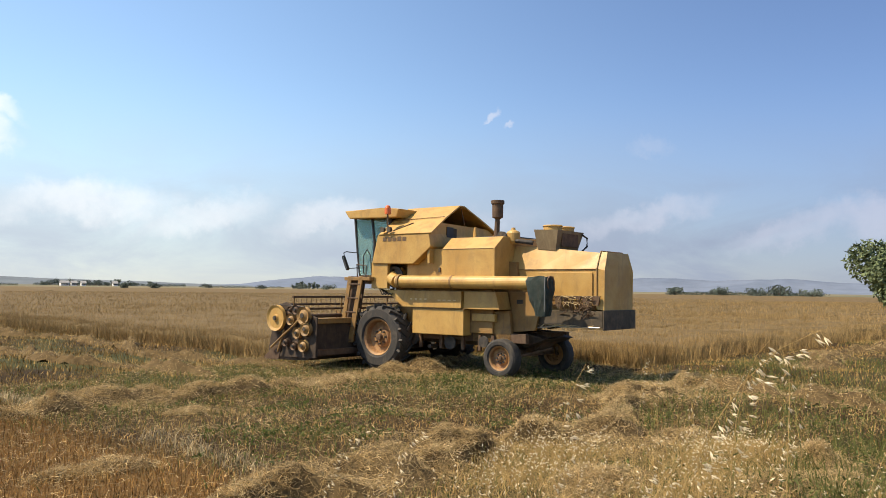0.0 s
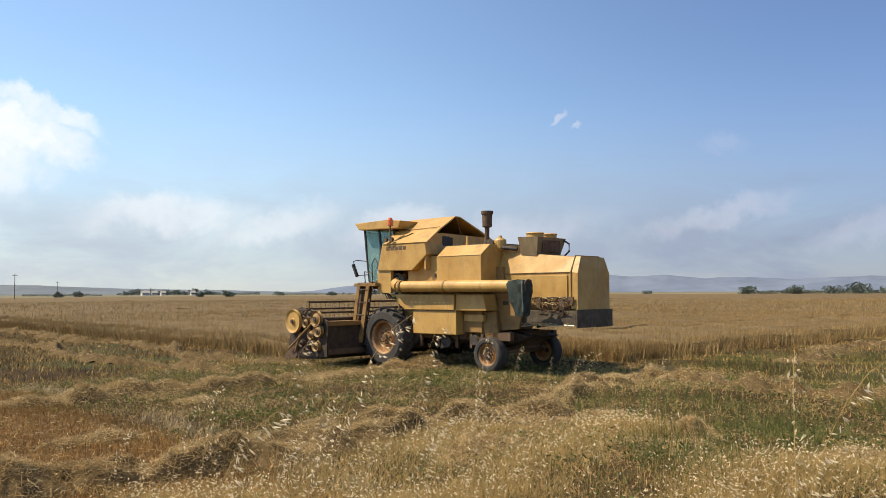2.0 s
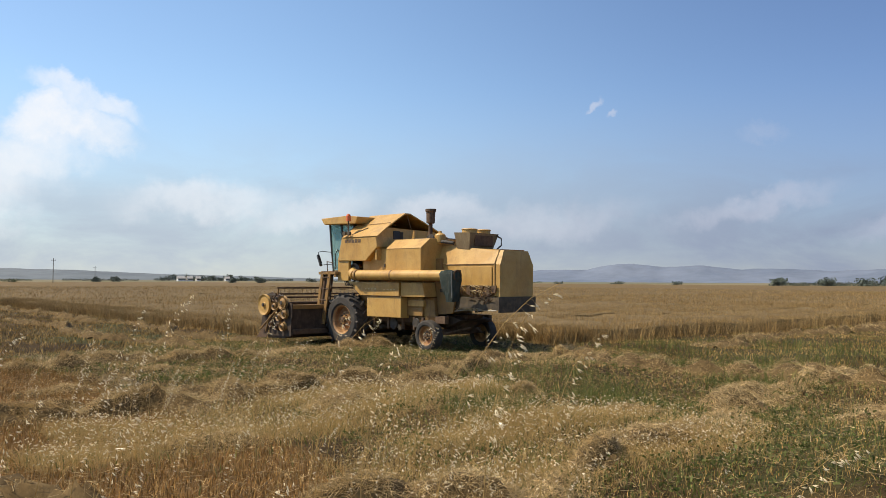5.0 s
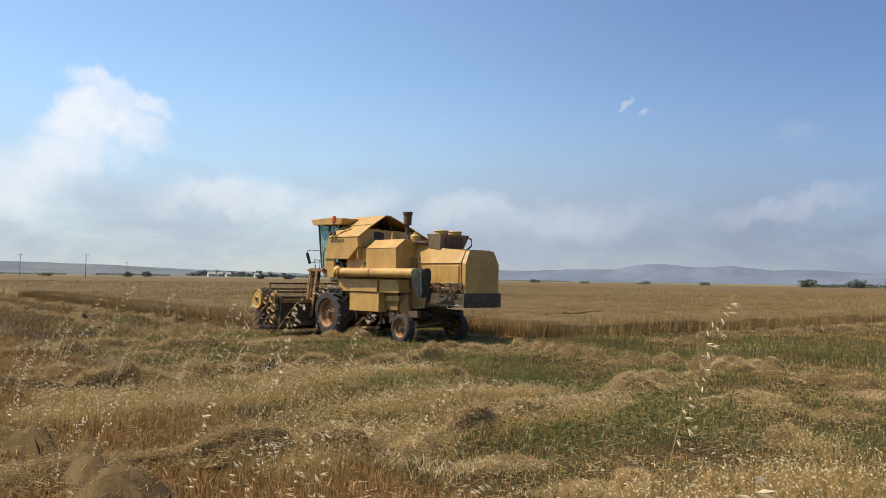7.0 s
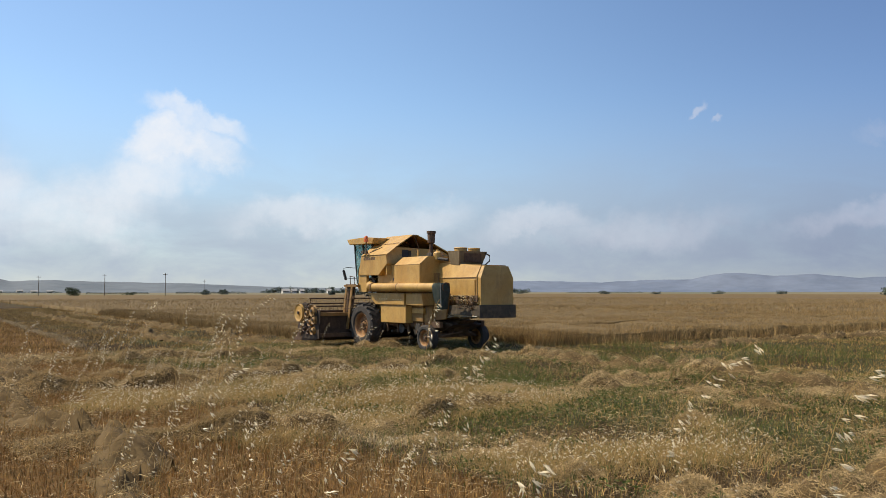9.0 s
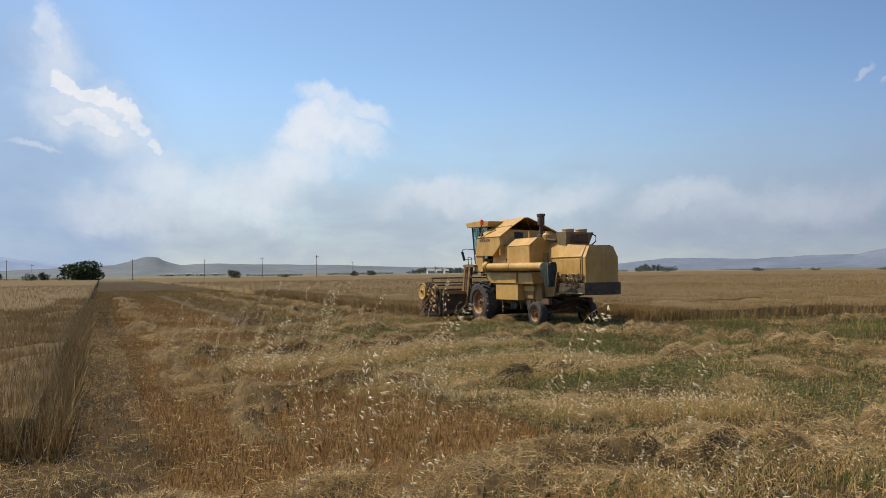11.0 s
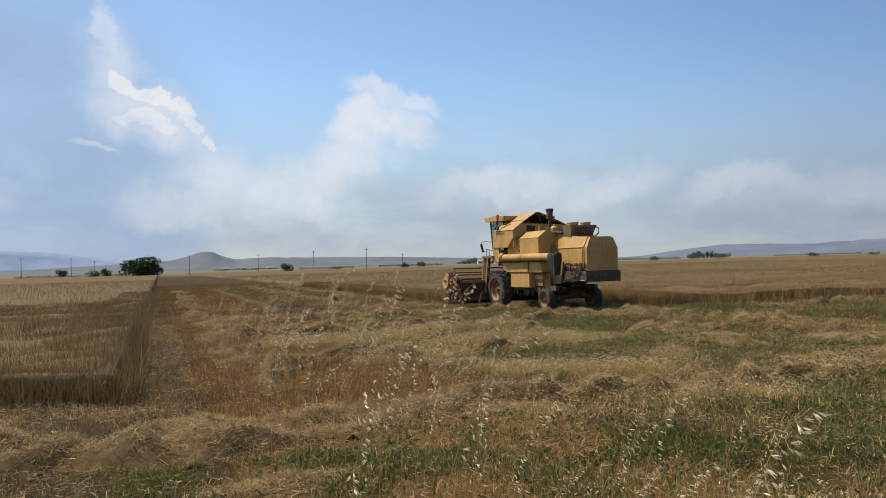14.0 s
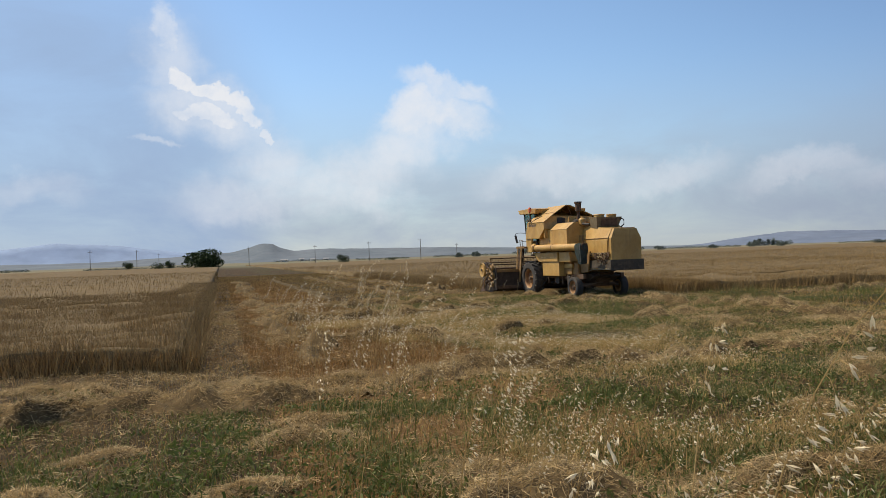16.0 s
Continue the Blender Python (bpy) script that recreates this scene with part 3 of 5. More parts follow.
def blades(name, label, xy, tall, width, lean, mat, z0=None, category="grass", droop=0.0, plain=False):
    """Many thin upright leaves or stems, each a quad and a tip."""
    n = len(xy)
    h = rng.uniform(tall[0], tall[1], n)
    wd = rng.uniform(width[0], width[1], n) * 0.5
    a = rng.uniform(0, math.tau, n)
    b = rng.uniform(0, math.tau, n)
    ln = np.abs(rng.normal(0, lean, n))
    base = np.c_[xy, swell(xy[:, 0], xy[:, 1]) - 0.01 if z0 is None else z0]
    side = np.c_[np.cos(a), np.sin(a), np.zeros(n)] * wd[:, None]
    tilt = np.c_[np.cos(b) * ln, np.sin(b) * ln, np.ones(n)]
    tilt /= np.linalg.norm(tilt, axis=1)[:, None]
    mid = base + tilt * (h * 0.55)[:, None]
    bend = np.c_[np.cos(b), np.sin(b), np.zeros(n)] * (h * (ln * 0.5 + droop))[:, None]
    tip = base + tilt * h[:, None] + bend - np.c_[np.zeros((n, 2)), h * droop * 0.6]
    if plain:
        verts = np.stack([base - side, base + side, tip], 1).reshape(-1, 3)
        return tagged(quick_mesh(name, verts, np.arange(3 * n).reshape(-1, 3), mat), label, category, kind="stuff")
    verts = np.stack([base - side, base + side, mid + side * 0.8, mid - side * 0.8, tip], 1).reshape(-1, 3)
    k = np.arange(n)[:, None] * 5
    tris = np.concatenate([k + [[0, 1, 2]], k + [[0, 2, 3]], k + [[3, 2, 4]]], 1).reshape(-1, 3)
    return tagged(quick_mesh(name, verts, tris, mat), label, category, kind="stuff")


def scatter(n, x0, x1, y0, y1, keep=None):
    p = np.c_[rng.uniform(x0, x1, n), rng.uniform(y0, y1, n)]
    return p if keep is None else p[keep(p[:, 0], p[:, 1])]


def patchy(x, y, scale, seed):
    """Smooth patches between 0 and 1."""
    r = np.random.default_rng(seed)
    v = np.zeros_like(x)
    for k in range(7):
        a, f, ph = r.uniform(0, math.tau), scale * r.uniform(0.5, 2.2), r.uniform(0, math.tau)
        v += np.sin(f * (np.cos(a) * x + np.sin(a) * y) + ph)
    return 1 / (1 + np.exp(-v * 0.9))


CROP_L, CROP_R, CROP_AHEAD = -0.4, 17.6, 12.6      # edges of the uncut crop along the rows
END_L, END_R, CUT = -3.6, 10.0, 16.9               # where its ends lie across the rows


def crop_at(x, y):
    return ((x < CROP_L) & (y > END_L)) | ((x > CROP_R) & (y > END_R)) | ((x > CROP_AHEAD) & (y > CUT))


far_y = np.r_[0.26, 0.3, np.arange(0.7, 60, 0.8), np.geomspace(60, 420, 60)]
far_x = np.r_[0.26, 0.3, np.arange(0.7, 60, 0.8), np.geomspace(60, 420, 60)]
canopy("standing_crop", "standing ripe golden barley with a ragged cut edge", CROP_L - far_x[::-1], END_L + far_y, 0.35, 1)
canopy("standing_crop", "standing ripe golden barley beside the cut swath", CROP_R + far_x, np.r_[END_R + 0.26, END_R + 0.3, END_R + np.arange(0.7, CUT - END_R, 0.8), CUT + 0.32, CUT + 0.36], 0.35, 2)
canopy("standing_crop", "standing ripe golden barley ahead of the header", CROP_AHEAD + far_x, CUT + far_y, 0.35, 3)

near_crop = [scatter(280000, -22, CROP_L, END_L, END_L + 30), scatter(24000, CROP_L - 2.0, CROP_L + 0.1, END_L, 45), scatter(30000, -34, CROP_L, END_L - 0.15, END_L + 1.6),
             scatter(26000, CROP_R - 0.1, CROP_R + 2.0, END_R, CUT + 2), scatter(70000, CROP_R, CROP_R + 40, END_R, END_R + 14), scatter(34000, CROP_R, CROP_R + 60, END_R - 0.2, END_R + 1.5),
             scatter(40000, CROP_AHEAD - 0.1, CROP_AHEAD + 1.8, CUT, 60), scatter(150000, CROP_AHEAD, 60, CUT, 60)]
blades("barley_stems", "ripe barley stems with dry ears at the crop's edge", np.vstack(near_crop), (0.38, 0.64), (0.009, 0.022), 0.22, CROP, None, "crop", 0.06, True)
far_crop = [scatter(50000, -110, CROP_L, END_L + 20, 130), scatter(70000, CROP_AHEAD, 150, 40, 160), scatter(40000, CROP_R + 30, 150, END_R, 50)]
blades("barley_tops", "ripe barley tops across the far field", np.vstack(far_crop), (0.5, 0.72), (0.03, 0.08), 0.15, CROP, None, "crop", 0.06, True)

cut = lambda x, y: ~crop_at(x, y)
russet = lambda x, y: (x > 0.5) & (x < 4.5) & (y > -6)
p = scatter(330000, -9, 17.6, -19.5, 17, cut)
p = p[~(russet(p[:, 0], p[:, 1]) & (rng.random(len(p)) < 0.7))]
blades("stubble", "short cut stubble stems, straw brown", p, (0.03, 0.12), (0.004, 0.008), 0.45, STUBBLE, None, "stubble")
p = scatter(90000, 16, 45, -12, 10, cut)
blades("stubble", "short cut stubble stems beyond the swath", p, (0.04, 0.13), (0.009, 0.018), 0.45, STUBBLE, None, "stubble", 0.0, True)
p = scatter(90000, -0.4, 12.6, 16, 90, cut)
blades("stubble", "short cut stubble in the harvested lane", p, (0.06, 0.15), (0.012, 0.03), 0.35, STUBBLE, None, "stubble", 0.0, True)
p = np.vstack([scatter(70000, 0.5, 4.5, -6, 14), scatter(30000, 0.5, 4.5, 14, 60)])
blades("russet_stubble", "russet stubble strip between straw rows", p, (0.05, 0.13), (0.006, 0.012), 0.3, RUSSET, None, "stubble", 0.0, True)

p = scatter(420000, -9, 18, -19.5, 16, cut)
w_green = patchy(p[:, 0], p[:, 1], 0.8, 5) * np.clip((p[:, 0] - 3.5) / 2.0 + (p[:, 1] < -7) * 2.0, 0.05, 1)
w_green = np.maximum(w_green, 0.9 * (p[:, 1] < -8.5) * patchy(p[:, 0], p[:, 1], 1.6, 6))
p = p[rng.random(len(p)) < w_green * 0.5]
blades("weeds", "short green weeds growing through the stubble", p, (0.05, 0.17), (0.007, 0.016), 0.6, WEED, None, "weeds", 0.12)
p = scatter(150000, -7, 10, -14.5, -8.2, cut)
p = p[rng.random(len(p)) < patchy(p[:, 0], p[:, 1], 1.9, 61) ** 2.6]
blades("weeds", "fresh green weeds carpeting the headland", p, (0.04, 0.12), (0.008, 0.02), 0.7, LUSH, None, "weeds", 0.12)
p = scatter(60000, 15, 45, -12, 9.5, cut)
p = p[rng.random(len(p)) < 0.8 * patchy(p[:, 0], p[:, 1], 0.9, 16)]
blades("weeds", "low green weeds among the stubble beyond the swath", p, (0.05, 0.16), (0.010, 0.02), 0.6, WEED, None, "weeds", 0.12, True)
p = scatter(9000, 9, 24, 0.5, 8.0, cut)
p = p[patchy(p[:, 0], p[:, 1], 1.1, 15) > 0.5]
blades("tall_weeds", "taller green weeds and thistles at the headland", p, (0.15, 0.42), (0.006, 0.014), 0.4, WEED, None, "weeds", 0.1)
# a pale line of taller stems left between two passes
p = np.c_[rng.normal(4.75, 0.13, 13000), rng.uniform(-5, 60, 13000)]
p = p[patchy(p[:, 0] * 0, p[:, 1], 0.5, 9) > 0.35]
blades("uncut_stems", "thin pale line of uncut stems between two passes", p, (0.08, 0.2), (0.005, 0.011), 0.6, PALE, None, "stubble", 0.1)


def straws(name, label, p, z, long, width, mat, steep=0.35, category="straw"):
    """Loose straws lying every way."""
    n = len(p)
    a = rng.uniform(0, math.tau, n)
    t = rng.normal(0, steep, n)
    d = np.c_[np.cos(a) * np.cos(t), np.sin(a) * np.cos(t), np.sin(t)] * (rng.uniform(*long, n) / 2)[:, None]
    u = np.cross(d, rng.normal(size=(n, 3)))
    u *= (rng.uniform(*width, n) / 2 / np.maximum(np.linalg.norm(u, axis=1), 1e-6))[:, None]
    c = np.c_[p, z]
    verts = np.stack([c - d - u, c - d + u, c + d + u, c + d - u], 1).reshape(-1, 3)
    return tagged(quick_mesh(name, verts, np.arange(4 * n).reshape(-1, 4), mat), label, category, kind="stuff")


def windrow(start, end, wide, tall, seed, count, label):
    """A row of threshed straw: matted mound with loose straws over it."""
    g = np.random.default_rng(seed)
    a, b = np.array(start), np.array(end)
    length = np.linalg.norm(b - a)
    along = (b - a) / length
    across = np.array([-along[1], along[0]])
    n, m = int(length / 0.14), 13
    s, v = np.meshgrid(np.linspace(0, length, n), np.linspace(-1, 1, m), indexing="ij")

    def lump(s, v):
        k = 0.08 + 1.5 * patchy(s, v * wide, 4.6, seed) * (0.2 + patchy(s, v * 0, 1.1, seed + 1))
        ends = np.clip(np.minimum(s, length - s) / 0.9, 0, 1) ** 0.7
        return np.maximum(1 - np.abs(v) ** 1.6, 0) * k * tall * ends

    bend = 0.35 * np.sin(s * 0.5 + seed) + 0.2 * np.sin(s * 1.3)
    pos = a + s[..., None] * along + (v * wide * (0.8 + 0.35 * np.sin(s * 1.7 + seed)) + bend)[..., None] * across
    z = swell(pos[..., 0], pos[..., 1]) + lump(s, v) - 0.03 + g.normal(0, 0.04, s.shape)
    i, j = np.meshgrid(np.arange(n - 1), np.arange(m - 1), indexing="ij")
    q = np.stack([i * m + j, (i + 1) * m + j, (i + 1) * m + j + 1, i * m + j + 1], -1).reshape(-1, 4)
    root = thing("straw_windrow", Matrix.Identity(4), label, "straw windrow", "straw windrows", "stuff")
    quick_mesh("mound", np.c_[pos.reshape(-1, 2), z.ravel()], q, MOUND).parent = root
    ss, vv = g.uniform(0, length, count), np.clip(g.normal(0, 0.5, count), -1.3, 1.3)
    bb = 0.35 * np.sin(ss * 0.5 + seed) + 0.2 * np.sin(ss * 1.3)
    pp = a + ss[:, None] * along + (vv * wide * (0.8 + 0.35 * np.sin(ss * 1.7 + seed)) + bb)[:, None] * across
    zz = swell(pp[:, 0], pp[:, 1]) + lump(ss, vv) + g.uniform(-0.03, 0.05, count)
    straws("loose_straw", "", pp, zz, (0.03, 0.15), (0.0022, 0.0046), STRAW, 0.55, "").parent = root


# rows across the headland
for k, c in enumerate((11.3, 5.0, -1.3, -7.6, -13.9)):
    windrow((-7 if k > 2 else 1.0, c - (1.2 if k > 2 else -0.1)), (16.5, c + 2.4), 0.62, 0.21, 31 + k, 48000, "matted row of golden threshed straw across the headland")
# rows along the passes
for k, (x, y0, y1) in enumerate(((1.6, -4.5, 60), (8.4, 14, 70), (11.2, 15, 70))):
    windrow((x, y0), (x, y1), 0.45, 0.2, 41 + k, 12000, "low row of threshed straw along the cut lane")
windrow((14.6, 8.0), (14.9, -17), 0.6, 0.22, 47, 24000, "fresh row of threshed straw dropped behind the harvester")
windrow((20, 7.2), (48, 9.2), 0.8, 0.2, 49, 12000, "matted row of threshed straw beside the uncut crop")


def straw_clump(name, x, y, wide, tall, turn, seed, count, label):
    """A low matted heap of straw, ragged at its rim, with loose straws lying over it."""
    g = np.random.default_rng(seed)
    m, n = 11, 26
    f, a = np.meshgrid(np.linspace(0, 1, m), np.linspace(0, math.tau, n, endpoint=False), indexing="ij")
    reach = 1 + 0.28 * np.sin(2 * a + seed) + 0.16 * np.sin(5 * a + seed * 2)

    def spread(f, a, reach):
        px, py = f * reach * wide * np.cos(a), f * reach * wide * 0.55 * np.sin(a)
        return x + px * math.cos(turn) - py * math.sin(turn), y + px * math.sin(turn) + py * math.cos(turn)

    px, py = spread(f, a, reach)
    z = swell(px, py) + tall * np.clip(1 - f ** 1.7, 0, 1) * (0.45 + 1.1 * patchy(px, py, 5.0, seed)) - 0.05 + g.normal(0, 0.035, f.shape) * (f > 0.05)
    i, j = np.meshgrid(np.arange(m - 1), np.arange(n), indexing="ij")
    q = np.stack([i * n + j, (i + 1) * n + j, (i + 1) * n + (j + 1) % n, i * n + (j + 1) % n], -1).reshape(-1, 4)
    root = thing(name, Matrix.Identity(4), label, "straw heap", "straw heaps", "stuff")
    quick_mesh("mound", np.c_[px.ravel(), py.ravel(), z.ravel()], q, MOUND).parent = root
    ff, aa = g.uniform(0, 1.15, count) ** 0.7, g.uniform(0, math.tau, count)
    px, py = spread(ff, aa, 1 + 0.28 * np.sin(2 * aa + seed) + 0.16 * np.sin(5 * aa + seed * 2))
    zz = swell(px, py) + tall * np.clip(1 - ff ** 1.7, 0, 1) * (0.45 + 1.1 * patchy(px, py, 5.0, seed)) + g.uniform(-0.02, 0.05, count)
    straws("loose_straw", "", np.c_[px, py], zz, (0.03, 0.13), (0.002, 0.0042), STRAW, 0.55, "").parent = root


clumps = np.random.default_rng(5)
for k in range(64):
    cx, cy = clumps.uniform(0.8, 16.0), clumps.uniform(-16.5, 12.5)
    if k % 4 == 0:
        cx = clumps.uniform(-6.0, 3.0)
        cy = clumps.uniform(-15.0, -5.0)
    if not crop_at(cx, cy):
        straw_clump("straw_heap", cx, cy, clumps.uniform(0.35, 0.95), clumps.uniform(0.05, 0.13), clumps.uniform(-0.5, 0.6), 400 + k, int(clumps.uniform(2200, 4200)), "low matted heap of dull golden straw on the stubble")
p = scatter(300000, -8, 17.5, -19, 16, cut)
p = p[rng.random(len(p)) < 0.25 + 0.75 * patchy(p[:, 0], p[:, 1], 2.2, 71)]
straws("straw_litter", "loose straws strewn over the stubble", p, swell(p[:, 0], p[:, 1]) + rng.uniform(0.005, 0.08, len(p)), (0.03, 0.16), (0.002, 0.0045), STRAW, 0.3)


def leafy_weeds():
    """Dark low weeds in tufts: small broad leaves at all angles."""
    spots = scatter(9000, -8, 16, -18.5, 12, cut)
    w_ = patchy(spots[:, 0], spots[:, 1], 1.3, 83) ** 2 * np.where(spots[:, 1] < -7, 1.0, np.clip((spots[:, 0] - 4.5) / 2.0, 0.0, 0.8))
    spots = spots[rng.random(len(spots)) < w_]
    k = 26
    r = rng.uniform(0.05, 0.17, (len(spots), 1))
    q = np.repeat(spots, k, 0) + rng.normal(0, 1, (len(spots) * k, 2)) * np.repeat(r, k, 0)
    z = swell(q[:, 0], q[:, 1]) + rng.uniform(0.01, 0.15, len(q)) * np.repeat(r, k, 0)[:, 0] * 7
    straws("leafy_weeds", "tufts of dark leafy green weeds in the stubble", q, z, (0.02, 0.06), (0.010, 0.022), LUSH, 0.7, "weeds")


leafy_weeds()


# ---- the combine harvester ----
COMBINE = Matrix.Translation((14.58, 11.0, 0.0)) @ Matrix.Rotation(radians(5), 4, "Z")
combine = thing("combine_harvester", COMBINE, "old dusty yellow combine harvester cutting ripe barley", "combine harvester")


def both(build):
    """Builds a part on both sides: build(s) is given -1 for the left and 1 for the right."""
    return [build(s) for s in (-1, 1)]


# body and chassis
part("body", prism([(3.0, 0.95), (3.2, 1.85), (3.1, 2.45), (-0.2, 2.45), (-0.4, 1.5), (0.1, 0.8)], -0.72, 0.72), OCHRE, combine)
both(lambda s: part("chassis_rail", box((s * 0.85 - 0.07, -0.6, 0.72), (s * 0.85 + 0.07, 3.3, 0.92)), RUST, combine))
part("sieve_box", prism([(2.4, 0.62), (2.5, 0.95), (-0.3, 0.95), (-0.9, 0.82), (-0.3, 0.6)], -0.6, 0.6), GRIME_SHADED, combine)

# grain tank
tank = part("grain_tank", prism([(3.32, 2.42), (3.14, 3.09), (1.62, 3.09), (1.56, 2.78), (2.06, 2.40)], -1.44, 1.44, 0, 0.02), YELLOW, combine)


def tank_roof():
    """A folded cover sheet over the tank, higher in the middle."""
    outer = [(-1.46, 3.09), (-0.95, 3.45), (-0.40, 3.78), (-0.22, 3.78), (0.6, 3.46), (1.46, 3.09)]
    inner = [(x * 0.985, z - 0.03) for x, z in outer[::-1]]
    return prism(outer + inner, 1.54, 3.10, 1, 0)


part("tank_roof", tank_roof(), YELLOW, tank, "sloping sheet-metal tank cover")
part("tank_front_wall", prism([(-1.40, 3.08), (-0.92, 3.40), (-0.39, 3.72), (-0.22, 3.72), (0.6, 3.41), (1.40, 3.08)], 2.95, 3.0, 1, 0), YELLOW, tank)
part("tank_rear_wall", prism([(-1.40, 2.42), (-1.40, 3.06), (-1.0, 3.34), (0.8, 3.30), (1.40, 3.06), (1.40, 2.42)], 1.62, 1.68, 1, 0), YELLOW, tank)
part("inspection_window", box((-0.80, 1.60, 3.02), (-0.55, 1.625, 3.26), 0.006), BLACK, tank, "small dark inspection window")
part("window_frame", box((-0.54, 1.605, 3.02), (-0.42, 1.622, 3.24), 0.006), GREY, tank)
part("gable_strut", tube([(-0.3, 1.58, 3.72), (-0.1, 1.62, 3.32)], 0.015, 6), RUST, tank)
part("hinge_rod", tube([(-1.35, 2.75, 3.17), (-1.1, 2.35, 3.36)], 0.014, 6), RUST, tank)
part("roof_seam", tube([(-0.955, 3.08, 3.452), (-0.955, 1.55, 3.482)], 0.01, 6), OCHRE, tank)
for k, (y0, z0, hh) in enumerate(((2.98, 2.93, 0.09), (2.83, 2.93, 0.10), (2.68, 2.93, 0.08), (2.53, 2.93, 0.10), (2.38, 2.93, 0.09))):
    part("lettering_bar", box((-1.447, y0 - 0.11, z0), (-1.441, y0, z0 + hh), 0), INK, tank)
# panel below the front of the tank
part("side_panel", box((-1.40, 2.86, 1.84), (-1.30, 3.36, 2.43)), YELLOW, combine)
part("side_panel", box((1.30, 2.86, 1.84), (1.40, 3.36, 2.43)), YELLOW, combine)

# engine cover
section = [(-1.28, 2.12), (-1.28, 2.73), (-0.94, 2.99), (0.94, 2.99), (1.28, 2.73), (1.28, 2.12)]
cover = part("engine_cover", prism(section, -0.04, 1.36, 1, 0.015), YELLOW, combine)
part("panel_seam", box((-1.287, 0.0, 2.715), (-1.278, 1.36, 2.727), 0), OCHRE, cover)
part("lower_front_panel", prism([(1.37, 2.12), (1.37, 2.74), (2.0, 2.74), (2.4, 2.42), (2.4, 2.12)], -1.24, -1.14), YELLOW, combine)
part("latch", box((-1.265, 1.42, 2.22), (-1.235, 1.47, 2.32), 0.005), DARK, combine)

# straw hood at the back
hood_y = [(-0.02, 2.80), (-0.7, 2.76), (-1.4, 2.69), (-2.08, 2.62)]
rings = []
for y, z in hood_y:
    rings.append([(-0.64, y, 1.66), (-0.64, y, 2.28), (-0.47, y, z), (0.47, y, z), (0.64, y, 2.28), (0.64, y, 1.66)])
hood = part("straw_hood", loft(rings), YELLOW, combine)
rear_rings = [[(-0.655, -2.085, 1.48), (-0.655, -2.085, 2.30), (-0.48, -2.085, 2.64), (0.48, -2.085, 2.64), (0.655, -2.085, 2.30), (0.655, -2.085, 1.48)],
              [(-0.655, -2.26, 1.46), (-0.655, -2.27, 2.26), (-0.48, -2.24, 2.63), (0.48, -2.24, 2.63), (0.655, -2.27, 2.26), (0.655, -2.26, 1.46)]]
rear = part("rear_cover", loft(rear_rings), YELLOW, combine, "shaded rear hood cover of dented yellow sheet")
part("rear_rim", tube([(-0.66, -2.10, 1.62), (-0.665, -2.10, 2.31), (-0.485, -2.10, 2.65), (0.485, -2.10, 2.65), (0.665, -2.10, 2.31), (0.665, -2.10, 1.62)], 0.016, 6), OCHRE, rear)
part("hood_rib", tube([(-0.648, -0.05, 2.285), (-0.648, -2.08, 2.285)], 0.014, 6), OCHRE, hood)
both(lambda s: part("hood_panel", box((s * 0.655 - 0.012, -2.0, 1.72), (s * 0.655 + 0.012, -0.75, 2.22)), YELLOW, hood))


def torn_edge():
    """Bent and torn sheet with twine and straw caught on it."""
    bm = bmesh.new()
    g = random.Random(4)
    y = -0.75
    while y > -2.05:
        w_, d_ = g.uniform(0.06, 0.2), g.uniform(0.04, 0.3)
        prism([(y, 1.74), (y - w_, 1.74), (y - w_ * 0.8, 1.74 - d_), (y - w_ * 0.2, 1.74 - d_ * g.uniform(0.3, 1))], -0.72, -0.69 + g.uniform(-0.09, 0.02), 0, 0, bm)
        y -= w_ * 1.05
    for k in range(34):
        y, z = g.uniform(-2.05, -0.7), g.uniform(1.42, 1.76)
        tube([(-0.70, y, z), (-0.76, y + g.uniform(-0.1, 0.1), z - 0.05), (-0.71, y + g.uniform(-0.2, 0.2), z - g.uniform(0.05, 0.25))], 0.011, 5, bm)
    return bm


def caught_straw():
    """Wisps of pale straw hanging on the flap and the skirt."""
    bm = bmesh.new()
    g = random.Random(9)
    for k in range(60):
        y, z = g.choice((g.uniform(-2.0, -0.8), g.uniform(-1.6, -1.2))), g.choice((1.72, 1.6, 1.13))
        tube([(-0.73, y, z), (-0.77, y + g.uniform(-0.12, 0.12), z + 0.02), (-0.75, y + g.uniform(-0.2, 0.2), z - g.uniform(0.0, 0.12))], 0.006, 4, bm)
    return bm


part("torn_flap", torn_edge(), RUST, hood, "bent rusty flap with twine caught on it")
tagged(part("caught_straw", caught_straw(), PALE, hood, "pale straw caught on the flap"), kind="stuff")
part("lower_deflector", prism([(-0.75, 1.70), (-2.05, 1.68), (-2.05, 1.45), (-0.4, 1.40)], -0.62, 0.62), OCHRE, combine)
both(lambda s: part("grey_skirt", prism([(-0.18, 1.44), (-2.25, 1.44), (-2.25, 1.12), (-1.1, 1.10), (-0.16, 0.96)], s * 0.70 - 0.015, s * 0.70 + 0.015), GREY, combine, "dusty grey steel skirt"))
part("rear_skirt", box((-0.72, -2.29, 1.06), (0.74, -2.255, 1.46), 0.01), GREY, combine, "dusty grey rear skirt")
part("skirt_edge", tube([(-0.725, -0.2, 0.985), (-0.725, -1.1, 1.10), (-0.725, -2.2, 1.11)], 0.014, 6), STEEL, combine)

